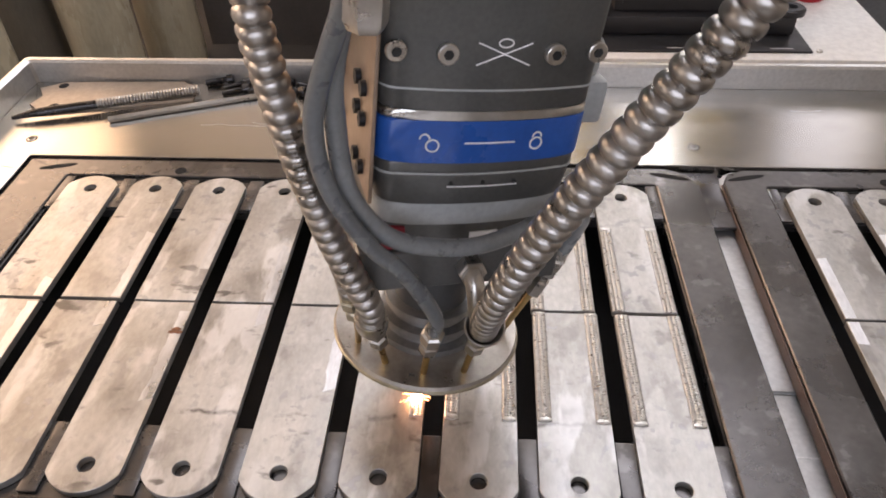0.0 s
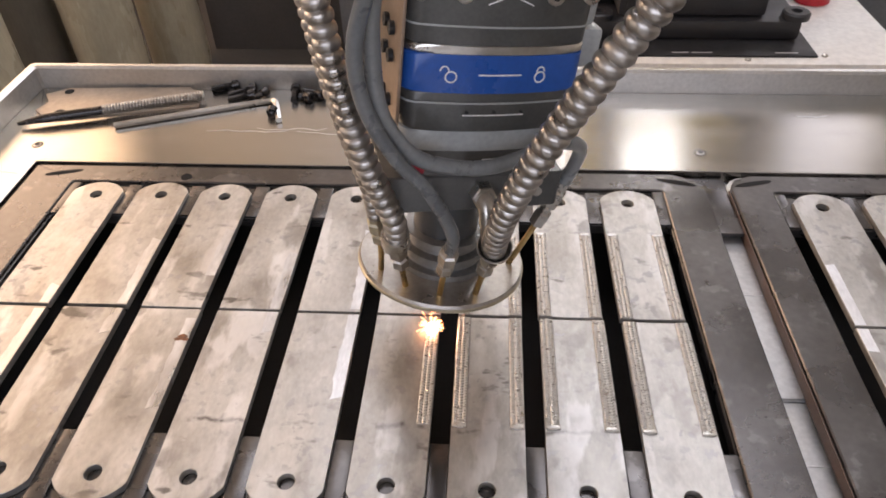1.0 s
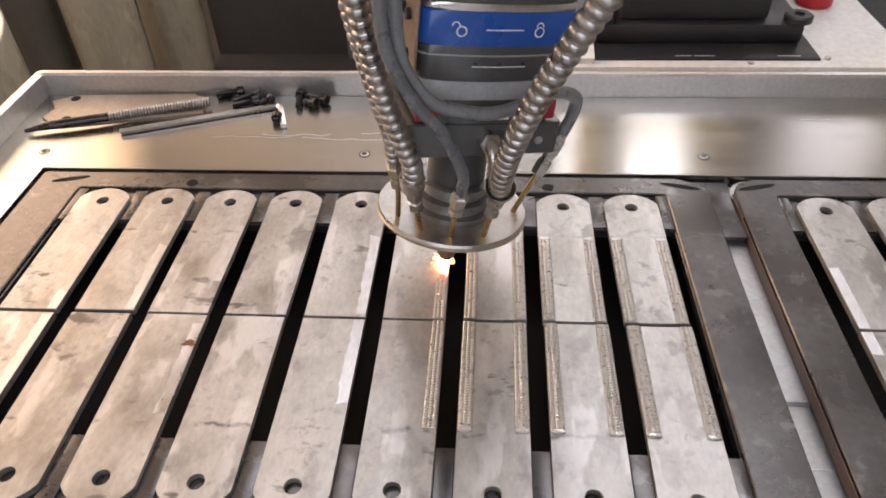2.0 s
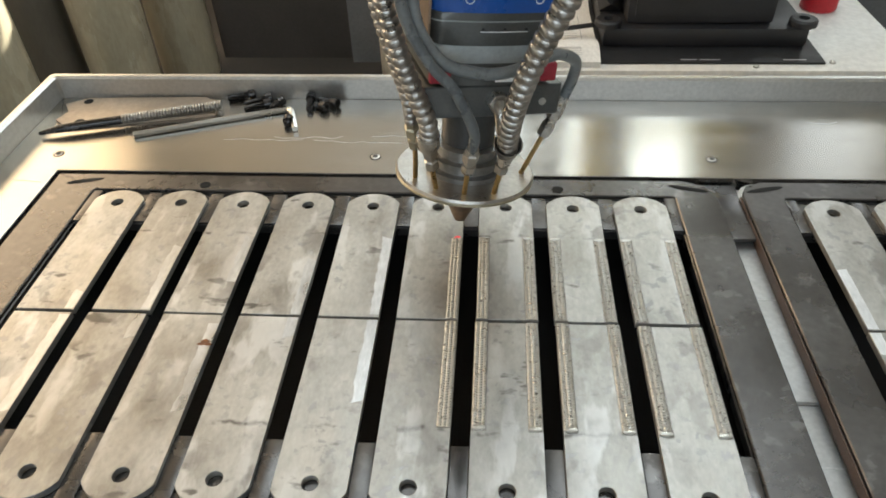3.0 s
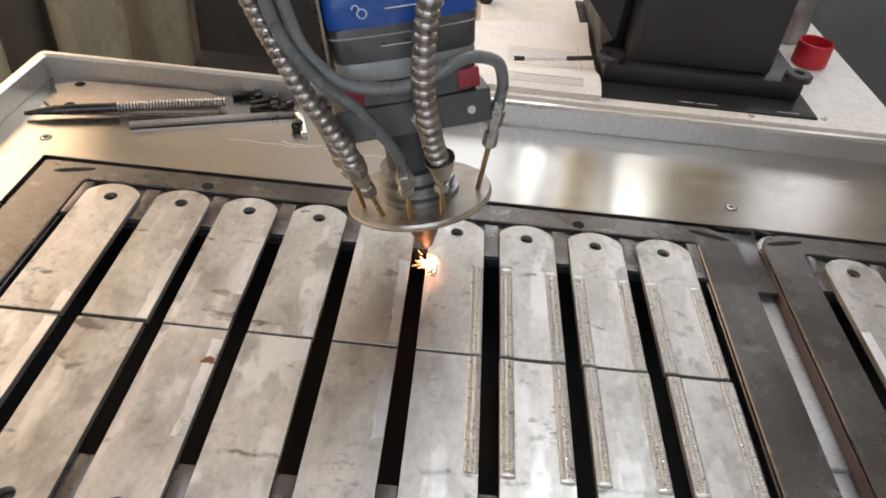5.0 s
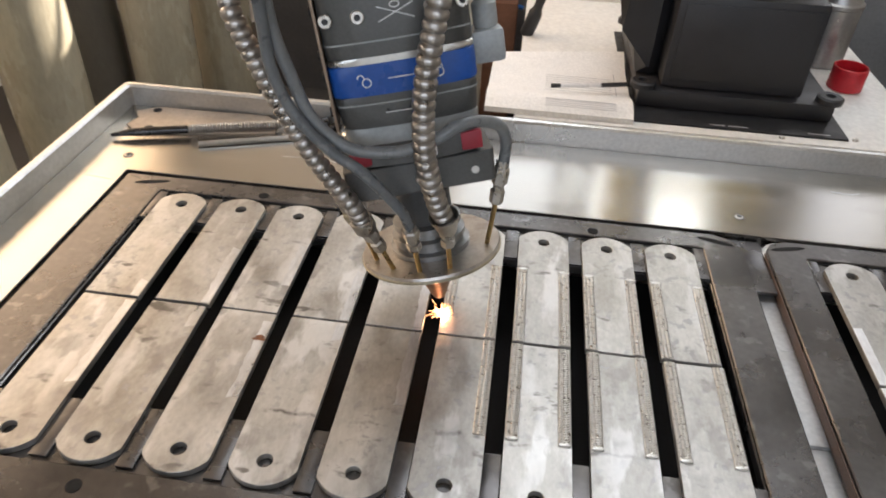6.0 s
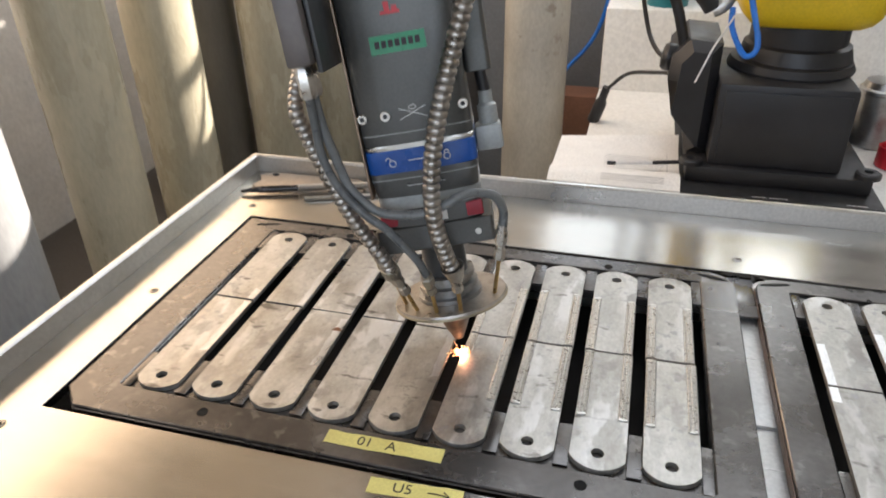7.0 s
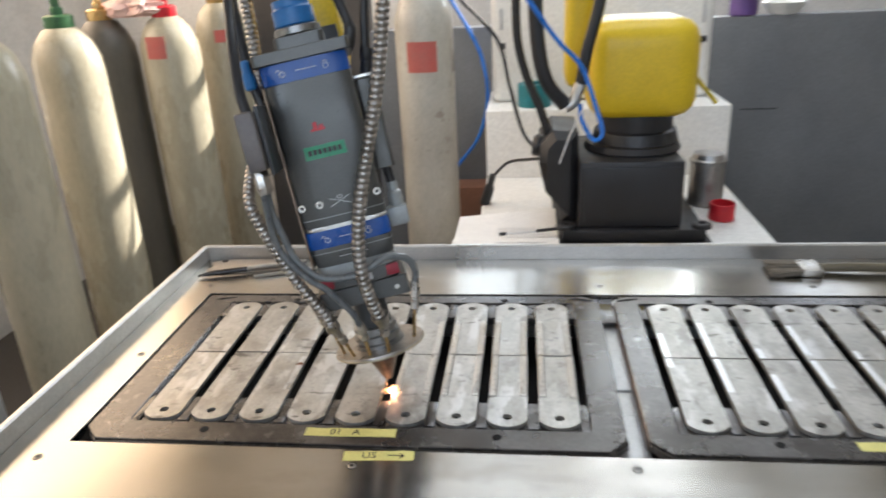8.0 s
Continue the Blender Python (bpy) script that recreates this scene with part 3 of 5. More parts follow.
def weld_strip(y0, y1, seed):
    """Three fused bead tracks side by side, rippled along y."""
    rnd = random.Random(seed)
    bm = bmesh.new()
    n = max(5, int((y1 - y0) / 0.00075))
    profile = ((-0.0052, 0), (-0.0048, 0.0007), (-0.0036, 0.0012), (-0.0019, 0.0006), (-0.0012, 0.0012), (0.0002, 0.0013), (0.0015, 0.0006), (0.0023, 0.0011), (0.0040, 0.0012), (0.0048, 0.0007), (0.0052, 0))
    rows = []
    for i in range(n + 1):
        y = y0 + (y1 - y0) * i / n
        row = []
        for x, z in profile:
            edge = abs(x) > 0.0045
            ripple = 0.00034 * math.sin(2 * math.pi * (y / 0.0026 + abs(x) * 160))
            row.append(bm.verts.new((x + rnd.uniform(-1, 1) * (0.0003 if edge else 0.0001), y, z + (rnd.uniform(-0.0001, 0.0001) + ripple if z else 0))))
        rows.append(row)
    for a, b in zip(rows, rows[1:]):
        for k in range(len(profile) - 1):
            bm.faces.new((a[k], a[k + 1], b[k + 1], b[k]))
    for r in (rows[0], rows[-1]):
        bm.faces.new(r)
    return bm


def ragged_strip(s, y0, y1, rough, seed):
    """A thin ground strip along one edge of a bar, its inner border uneven."""
    rnd = random.Random(seed)
    n = max(6, int((y1 - y0) / 0.004))
    w, inner = 0.0, []
    for k in range(n + 1):
        w = 0.6 * w + rnd.uniform(-rough, rough)
        inner.append((s * (0.0176 + w), y0 + (y1 - y0) * k / n))
    pts = inner + [(s * 0.0268, y1 - rough * 4), (s * 0.0268, y0)]
    return slab(pts, [list(range(len(pts)))], -0.0002, 0.0002)


BEADS = []
EDGES = ((-0.16, -0.135), (-0.16, -0.07), (-0.12, -0.052), (-0.16, -0.085), (-0.158, -0.05), (-0.16, -0.13), (-0.15, -0.055))


def blades():
    base = blade_mesh("blade", BLADE)
    me = link("blade_bar", base, BLADE).data
    bpy.data.objects.remove(bpy.data.objects["blade_bar"])
    rnd = random.Random(4)
    for tx in (0.0, 0.75):
        for i in range(9):
            for row in (0, 1):
                ob = new("blade", me)
                x, y = tx + (i - 4) * 0.0698, (0.325, 0.0)[row]
                ob.matrix_basis = pose(x + rnd.uniform(-0.0006, 0.0006), y + rnd.uniform(-0.0008, 0.0008), TOP, 0, 0, (0, 180)[row] + rnd.uniform(-0.3, 0.3))
                done = tx == 0 and i >= 6
                tagged(ob, "flat grey steel blade with clad edges and one hole" if done else "flat stained steel blade with one drilled hole", "blade", "blades in the trays")
                if tx == 0 and i == 2 and row == 1:
                    rust = [(-0.0216 + (0.0052 + 0.002 * math.sin(5 * a)) * math.cos(a), -0.127 + (0.0034 + 0.0012 * math.sin(3 * a)) * math.sin(a)) for a in [q * math.pi / 10 for q in range(20)]]
                    part("rust_patch", slab(rust, [list(range(20))], -0.0001, 0.0004), RUST, ob, "reddish brown rust patch")
                sides = []
                if done:
                    sides = [-1, 1]
                for s in sides:
                    w = weld_strip(-0.1605, -0.051, i * 10 + row * 3 + s)
                    bmesh.ops.transform(w, matrix=Matrix.Translation((s * 0.0216, 0, 0)), verts=w.verts)
                    bead = part("weld_bead", w, WELD, ob, "rippled clad weld bead")
                    bead.data.shade_flat()
                    # thin strip, darker than the blade, outlines the bead
                    part("heat_line", box(s * 0.0214 - 0.0058, s * 0.0214 + 0.0057, -0.1605, -0.0492, -0.0001, 0.00012), BEAD_BORDER, ob, "darker border strip beside the bead")
                    part("bead_end", lathe([(0.0056, 0), (0.005, 0.0012), (0.003, 0.0017), (0, 0.0018)], 9, None, Matrix.Translation((s * 0.0213, -0.0515, 0)) @ Matrix.Diagonal((1, 0.45, 1, 1))), WELD, ob)
                if tx == 0 and i == 5:
                    for s in (-1, 1):
                        for k in range(23):
                            y0 = -0.1605 + k * 0.00476
                            w = weld_strip(y0, y0 + 0.0048, k * 7 + row * 3 + s)
                            bmesh.ops.transform(w, matrix=Matrix.Translation((s * 0.0216, 0, 0)), verts=w.verts)
                            bead = part("weld_bead", w, WELD, ob, "rippled clad weld bead")
                            bead.data.shade_flat()
                            yw = 0.325 + y0 + 0.0024 if row == 0 else -y0 - 0.0024
                            right = (s > 0) == (row == 0)
                            tc = (yw - 0.067) / 0.0745 if right else 4.7 + (0.277 - yw) / 0.0685
                            BEADS.append((bead, tc))
                if not done and not (tx == 0 and i == 5):
                    s = (1 if row == 0 else -1) if tx == 0 else (-1 if row == 0 else 1)
                    y0, y1 = EDGES[(i + row * 4 + int(tx > 0) * 3) % len(EDGES)]
                    part("ground_edge", ragged_strip(s, y0, y1, 0.0009 if tx == 0 else 0.0003, i * 5 + row), BLADE_EDGE if tx == 0 else FRESH_EDGE, ob, "freshly ground bright edge")


# ---- laser head ----
BOW = 0.006


def rbox(w, d, z0, z1, c=0.006, w1=None, d1=None, bow=0.0):
    """An upright box with rounded corners that may taper: half widths w, d below, w1, d1 above; bow: how far its front bulges."""
    w1, d1 = w1 or w, d1 or d
    bm = bmesh.new()
    loops = []
    for a, b, z in ((w, d, z0), (w1, d1, z1)):
        pts = []
        for sx, sy, a0 in ((1, 1, 0), (-1, 1, 90), (-1, -1, 180), (1, -1, 270)):
            for k in range(5):
                q = radians(a0 + 22.5 * k)
                x = sx * (a - c) + c * math.cos(q)
                pts.append(bm.verts.new((x, sy * (b - c) + c * math.sin(q) + (bow * (x / a) ** 2 if sy < 0 else 0), z)))
            if bow and a0 == 180:
                for k in range(1, 10):
                    x = (a - c) * (k / 5 - 1)
                    pts.append(bm.verts.new((x, -b + bow * (x / a) ** 2, z)))
        loops.append(pts)
    n = len(loops[0])
    for k in range(n):
        bm.faces.new((loops[0][k], loops[0][(k + 1) % n], loops[1][(k + 1) % n], loops[1][k]))
    bm.faces.new(loops[0])
    bm.faces.new(loops[1])
    bmesh.ops.bevel(bm, geom=[e for l in loops for e in (bm.edges.get((l[k], l[(k + 1) % n])) for k in range(n))], offset=0.001, segments=1, affect="EDGES")
    return bm


def along(a, b):
    """A pose at a with z towards b."""
    a, b = Vector(a), Vector(b)
    return Matrix.Translation(a) @ (b - a).to_track_quat("Z", "Y").to_matrix().to_4x4()


def fitting(a, b, r, parent, mat):
    """A hexagon compression fitting between two points."""
    n = (Vector(b) - Vector(a)).length
    bm = lathe([(r * 0.7, 0), (r, 0.02 * n), (r, 0.3 * n), (r * 0.75, 0.33 * n), (r * 0.75, 0.45 * n), (r * 1.1, 0.48 * n), (r * 1.15, 0.8 * n), (r * 0.9, 0.84 * n), (r * 0.9, n)], 6, None, along(a, b))
    return part("hose_fitting", bm, mat, parent, "plated hexagon hose fitting")


def laser_head():
    h = new("laser_head")
    tagged(h, "grey laser cladding head with blue bands and steel hoses", "laser head")
    p = lambda name, bm, mat, label="": part(name, bm, mat, h, label)
    p("nozzle", lathe([(0.003, 0.022), (0.0055, 0.0225), (0.019, 0.053), (0.0215, 0.057), (0.0215, 0.064), (0.027, 0.066), (0.027, 0.072), (0, 0.072)], 40), COPPER, "heat-stained copper nozzle cone")
    p("disc", lathe([(0.058, 0.0725), (0.0625, 0.074), (0.0635, 0.0765), (0.0625, 0.079), (0.02, 0.0792), (0, 0.0792)], 64), DISC, "round sooty guard disc")
    p("disc_edge", lathe([(0.0636, 0.0734), (0.0642, 0.074), (0.0642, 0.0758), (0.0636, 0.0764)], 64), DULL_BRASS, "yellowed disc edge")
    p("collar", lathe([(0.036, 0.0794), (0.036, 0.084), (0.030, 0.085), (0.030, 0.089), (0.033, 0.09), (0.033, 0.095), (0.027, 0.096), (0.027, 0.101), (0.0305, 0.102), (0.0305, 0.107), (0.025, 0.108), (0, 0.108)], 48), COLLAR, "stacked grey collar rings")
    p("neck", lathe([(0.024, 0.1082), (0.024, 0.152), (0, 0.152)], 40), DARK_GREY)
    p("mount_plate", rbox(0.0605, 0.05, 0.152, 0.1785, 0.004), GREY, "dark grey mounting plate")
    p("lens_drawer", rbox(0.0515, 0.053, 0.18, 0.1985, 0.008, bow=BOW), GREY, "grey lens drawer")
    p("drawer_cover", rbox(0.0525, 0.055, 0.1987, 0.2125, 0.01, bow=BOW), LIGHT_GREY, "pale grey drawer cover")
    for sx in (-1, 1):
        p("red_latch", box(sx * 0.044 - 0.0085, sx * 0.044 + 0.0085, -0.0515, -0.044, 0.1815, 0.1965, 0.002), DARK_RED, "dark red latch of the lens drawer")
    p("sticker", box(0.0, 0.016, -0.0537, -0.0520, 0.183, 0.192), PAPER, "small white sticker")
    p("lower_housing", rbox(0.052, 0.057, 0.213, 0.238, 0.008, 0.0545, 0.0585, bow=BOW), GREY)
    p("groove", rbox(0.0545, 0.0588, 0.2313, 0.2322, 0.008, bow=BOW), LIGHT_GREY)
    p("blue_band", rbox(0.055, 0.0592, 0.2382, 0.261, 0.008, bow=BOW), BLUE, "glossy blue band")
    p("trim_strip", rbox(0.0548, 0.0590, 0.2612, 0.266, 0.008, bow=BOW), ALU, "polished silver strip")
    p("housing", rbox(0.0545, 0.0588, 0.2662, 0.45, 0.008, 0.0545, 0.0645, bow=BOW), GREY, "grey anodised housing")
    p("housing_groove", rbox(0.0548, 0.0593, 0.2765, 0.2774, 0.008, bow=BOW), LIGHT_GREY)
    p("blue_band", rbox(0.055, 0.065, 0.4502, 0.474, 0.008, bow=BOW), BLUE, "glossy blue band")
    p("top_plate", rbox(0.0605, 0.069, 0.4742, 0.489, 0.006), GREY, "grey top plate")
    p("connector", rbox(0.032, 0.032, 0.489, 0.507, 0.008), GREY)
    p("connector_ring", lathe([(0.027, 0.5072), (0.03, 0.509), (0.03, 0.517), (0.027, 0.519), (0, 0.519)], 32), COLLAR)
    p("blue_cap", lathe([(0.024, 0.5192), (0.0265, 0.521), (0.0265, 0.54), (0.024, 0.543), (0.024, 0.552), (0, 0.552)], 32), CAP_BLUE, "round blue cable cap")
    p("wrist", box(-0.02, 0.06, 0.075, 0.16, 0.46, 0.64, 0.02), YELLOW, "yellow painted robot wrist")
    p("wrist_plate", box(-0.03, 0.05, 0.0652, 0.0749, 0.40, 0.52, 0.003), DARK_GREY)
    for sx in (-0.049, -0.026, 0.026, 0.049):
        bm = lathe([(0.005, 0), (0.005, 0.0025), (0.0043, 0.003), (0.0024, 0.003), (0.0022, 0.001), (0, 0.001)], 20, None, pose(sx, -0.0602 + BOW * (sx / 0.0545) ** 2, 0.295, 90, 0, 0))
        sc = p("cap_screw", bm, FITTING, "steel socket cap screw")
        # black hexagon on the screw carries the shade inside its socket
        part("socket", lathe([(0.0024, 0), (0.0024, 0.0003), (0, 0.0003)], 6, None, pose(sx, -0.0631 + BOW * (sx / 0.0545) ** 2, 0.295, 90, 0, 0)), BLACK_INK, sc)
    bm = box(-0.027, 0.025, -0.0632, -0.0600, 0.352, 0.3685)
    p("green_label", bm, GREEN, "green printed label")
    for k in range(7):
        x = -0.0225 + k * 0.0063
        bm = box(x, x + 0.0045, -0.0636, -0.0632, 0.3572, 0.3638)
        p("print_bar", bm, BLACK_INK)
    bm = box(-0.012, 0.006, -0.0642, -0.0634, 0.386, 0.389)
    box(-0.008, -0.003, -0.0642, -0.0634, 0.389, 0.397, 0, bm)
    box(-0.001, 0.004, -0.0644, -0.0636, 0.389, 0.393, 0, bm)
    p("red_mark", bm, RED, "small red printed mark")

    def ink(lines, y, r=0.0005):
        bm = bmesh.new()
        for l in lines:
            tube([Vector((a, y + BOW * (a / 0.0545) ** 2, b)) for a, b in l], r, 6, bm)
        return p("white_marking", bm, WHITE_INK)

    for z, y in ((0.2495, -0.0594), (0.462, -0.0652)):
        ink([[(-0.012 + 0.0065 * k, z) for k in range(5)]], y)
        for cx, open_ in ((-0.028, True), (0.026, False)):
            body = [(cx + 0.0032 * math.cos(a), z - 0.0015 + 0.0032 * math.sin(a)) for a in [k * math.pi / 8 for k in range(17)]]
            s = -0.004 if open_ else 0
            shackle = [(cx + s + 0.0024 * math.cos(a), z + 0.002 + 0.0026 * math.sin(a)) for a in [k * math.pi / 8 for k in range(9)]]
            ink([body, shackle], y)
    ink([[(-0.012, 0.2895), (0.014, 0.300)], [(-0.012, 0.300), (0.014, 0.2895)], [(0.001 + 0.0035 * math.cos(a), 0.3 + 0.002 * math.sin(a)) for a in [k * math.pi / 6 for k in range(13)]]], -0.0600, 0.0004)
    ink([[(-0.018 + 0.0095 * k, 0.224) for k in range(5)]], -0.0580, 0.0004)
    for k in range(3):
        # raised black dots stand in for the shaded pin holes
        p("pin_hole", lathe([(0.0011, 0), (0.0011, 0.0006), (0, 0.0006)], 10, None, pose(-0.016 + 0.017 * k, -0.0579, 0.2262, 90, 0, 0)), BLACK_INK)
    # bracket and box on the -x side
    p("side_bracket", box(-0.0625, -0.0578, -0.14, -0.02, 0.35, 0.43, 0.002), DARK_GREY, "dark bracket plate")
    p("side_box", box(-0.084, -0.063, -0.155, -0.09, 0.358, 0.425, 0.004), SENSOR, "grey brown sensor box")
    for k in (0, 1):
        p("gland", lathe([(0.006, 0.33), (0.0075, 0.333), (0.0075, 0.35), (0.006, 0.357), (0, 0.357)], 6, None, Matrix.Translation((-0.077 + 0.001 * k, -0.13 + 0.02 * k, 0))), FITTING, "steel cable gland")
    p("side_panel", box(-0.0575, -0.0552, -0.0535, 0.053, 0.2135, 0.45, 0.0008), WARM_SIDE, "brown side plate with its warm reflection put into the colour")
    for z in (0.225, 0.252, 0.268, 0.3):
        for y in (-0.035, -0.02, 0.03):
            # black studs stand in for the dark round holes of this side
            p("side_bolt", lathe([(0.004, 0), (0.004, 0.003), (0.002, 0.0032), (0, 0.002)], 14, None, pose(-0.0574, y, z, 0, -90, 0)), BLACK_INK)
    # stepped back body on the +x side
    p("side_body", rbox(0.013, 0.033, 0.318, 0.437, 0.005), GREY, "grey body behind the front cover").matrix_basis = pose(0.0682, 0.012, 0)
    p("side_shelf", box(0.0548, 0.084, -0.024, 0.05, 0.4374, 0.4425, 0.001), ALU, "bright top edge of the side body")
    # connector on the +x side
    p("side_block", box(0.0555, 0.083, -0.02, 0.012, 0.238, 0.264, 0.004), LIGHT_GREY, "grey connector block")
    p("side_plug", lathe([(0.009, 0.264), (0.01, 0.267), (0.01, 0.282), (0.007, 0.285), (0.007, 0.297), (0, 0.297)], 20, None, Matrix.Translation((0.071, -0.004, 0))), LIGHT_GREY)
    p("side_cable", tube(spline([(0.071, -0.004, 0.295), (0.069, -0.004, 0.33), (0.07, -0.002, 0.42), (0.085, 0, 0.5), (0.1, 0, 0.56)], 14), 0.0062, 12), BLACK_RUBBER, "thick black cable")
    for x, y in ((0.066, -0.02), (0.066, 0.02)):
        p("top_connector", tube(spline([(x - 0.01, y, 0.478), (x, y, 0.5), (x - 0.004, y, 0.53), (x - 0.012, y, 0.57)], 8), lambda q: 0.008 if q < 0.03 else 0.006, 12), BLACK_RUBBER, "black cable connector")
    # dark supply cables on the -x side, with a blue push fitting
    p("supply_cable", tube(spline([(-0.074, -0.115, 0.424), (-0.076, -0.11, 0.45), (-0.073, -0.09, 0.5), (-0.068, -0.05, 0.56), (-0.06, -0.02, 0.64)], 10), 0.0062, 12), BLACK_RUBBER, "black supply cable")
    p("supply_cable", tube(spline([(-0.066, -0.02, 0.43), (-0.072, -0.018, 0.47), (-0.071, -0.01, 0.54), (-0.064, 0.0, 0.64)], 10), 0.007, 12), BLACK_RUBBER, "black supply cable")
    p("push_fitting", lathe([(0.0055, 0.452), (0.0075, 0.454), (0.0075, 0.468), (0.0055, 0.474), (0.0055, 0.486), (0.004, 0.488), (0, 0.488)], 16, None, Matrix.Translation((-0.0705, -0.045, 0))), CAP_BLUE, "small blue push fitting")
    p("cable_sleeve", lathe([(0.0075, 0), (0.009, 0.003), (0.009, 0.026), (0.0075, 0.03), (0.0075, 0.034), (0.0088, 0.036), (0.0088, 0.05), (0, 0.05)], 16, None, along((0.0705, -0.002, 0.425), (0.09, 0.0, 0.52))), BLACK_RUBBER, "ribbed black cable sleeve")
    # brass feed pipes, fittings and hoses
    feet = {"a": (0.012, -0.050), "b": (-0.014, -0.047), "c": (-0.036, -0.034), "d": (0.049, -0.017)}
    tops = {"a": (0.013, -0.056, 0.104), "b": (-0.015, -0.053, 0.104), "c": (-0.043, -0.041, 0.104), "d": (0.060, -0.028, 0.122)}
    ends = {"a": (0.014, -0.064, 0.128), "b": (-0.016, -0.062, 0.130), "c": (-0.052, -0.055, 0.135), "d": (0.069, -0.037, 0.163)}
    for k in feet:
        x, y = feet[k]
        p("feed_pipe", tube([Vector((x, y, 0.0775)), Vector((x, y, 0.0775)).lerp(Vector(tops[k]), 0.5), Vector(tops[k])], 0.0022, 10), BRASS, "thin brass feed pipe")
        fitting(tops[k], ends[k], 0.0062, h, FITTING)
    p("powder_hose", corrugated([(-0.052, -0.055, 0.133), (-0.0558, -0.0655, 0.1556), (-0.0641, -0.0667, 0.1741), (-0.0762, -0.0664, 0.2004), (-0.0858, -0.0657, 0.2269), (-0.0944, -0.0648, 0.2537), (-0.101, -0.0636, 0.2776), (-0.1059, -0.0625, 0.2969), (-0.1095, -0.0600, 0.3173), (-0.104, -0.04, 0.345), (-0.088, 0.0, 0.39), (-0.072, 0.05, 0.46), (-0.06, 0.08, 0.6)], 0.0078, 0.0072), CHROME, "corrugated steel powder hose")
    p("hose_cuff", lathe([(0.0085, 0), (0.0095, 0.002), (0.0095, 0.014), (0.009, 0.015), (0.007, 0.015)], 24, None, along((-0.051, -0.053, 0.13), (-0.056, -0.066, 0.155))), FITTING)
    # a thinner hose behind the first, on its own feed pipe
    p("feed_pipe", tube([Vector((-0.05, -0.012, 0.0775)), Vector((-0.053, -0.022, 0.1)), Vector((-0.057, -0.032, 0.122))], 0.0022, 10), BRASS, "thin brass feed pipe")
    fitting((-0.057, -0.032, 0.12), (-0.064, -0.044, 0.148), 0.0058, h, DULL_BRASS)
    p("feed_hose", corrugated([(-0.0635, -0.043, 0.146), (-0.07, -0.05, 0.172), (-0.081, -0.05, 0.2), (-0.0905, -0.0495, 0.2269), (-0.099, -0.0485, 0.2537), (-0.1055, -0.047, 0.2776), (-0.1105, -0.045, 0.2969), (-0.112, -0.038, 0.3173), (-0.104, -0.018, 0.345), (-0.086, 0.02, 0.39), (-0.07, 0.065, 0.46), (-0.058, 0.095, 0.6)], 0.0055, 0.0066), CHROME, "thin corrugated feed hose")
    p("cable", tube(spline([(-0.016, -0.062, 0.128), (-0.021, -0.075, 0.152), (-0.0418, -0.0836, 0.1889), (-0.0598, -0.0836, 0.2077), (-0.0764, -0.0836, 0.2322), (-0.0851, -0.084, 0.2535), (-0.0885, -0.087, 0.2766), (-0.086, -0.095, 0.3006), (-0.081, -0.113, 0.332), (-0.078, -0.127, 0.35)], 12), 0.0043, 14), RUBBER, "grey rubber cable")
    p("cable", tube(spline([(0.069, -0.037, 0.161), (0.072, -0.041, 0.178), (0.066, -0.053, 0.198), (0.046, -0.066, 0.209), (0.0307, -0.0715, 0.2085), (0.0193, -0.073, 0.2039), (-0.0019, -0.0745, 0.1985), (-0.0233, -0.0755, 0.1994), (-0.0471, -0.0757, 0.2063), (-0.0616, -0.0755, 0.22), (-0.0726, -0.0765, 0.24), (-0.0785, -0.08, 0.273), (-0.081, -0.089, 0.3), (-0.079, -0.104, 0.335), (-0.078, -0.111, 0.35)], 12), 0.0047, 14), PALE_CABLE, "pale grey rubber cable")
    # gas elbow on the mounting plate
    p("gas_elbow", tube(spline([(0.004, -0.049, 0.166), (0.004, -0.058, 0.165), (0.005, -0.064, 0.158), (0.007, -0.066, 0.146), (0.011, -0.064, 0.13)], 8), 0.0055, 14), FITTING, "plated gas elbow")
    p("elbow_nut", lathe([(0.0085, 0), (0.0085, 0.008), (0.0075, 0.009), (0, 0.009)], 6, None, pose(0.004, -0.0502, 0.166, 90, 0, 0)), FITTING)
    p("plate_screw", lathe([(0.0032, 0), (0.0032, 0.0008), (0, 0.0008)], 14, None, pose(0.044, -0.0502, 0.164, 90, 0, 0)), ALU)
    return h


HOSE_FOOT = Vector((0.014, -0.064, 0.128))


def swinging_hose():
    """The hose that swings on its fitting as the head tilts; built about its foot."""
    h = new("powder_hose")
    tagged(h, "corrugated bright steel powder hose hanging at the head", "hose")
    pts = [(0.014, -0.064, 0.126), (0.008, -0.074, 0.155), (0.005, -0.085, 0.2), (0.013, -0.09, 0.25), (0.033, -0.092, 0.31), (0.062, -0.092, 0.378), (0.09, -0.09, 0.45), (0.125, -0.085, 0.56)]
    part("hose", corrugated([Vector(q) - HOSE_FOOT for q in pts], 0.0088, 0.0078), CHROME, h)
    part("hose_cuff", lathe([(0.0075, -0.004), (0.0088, 0), (0.0118, 0.010), (0.0122, 0.013), (0.0113, 0.013), (0.008, 0.004)], 28, None, along((0, 0.001, -0.004), (-0.003, -0.007, 0.02))), FITTING, h, "flared steel cuff")
    return h


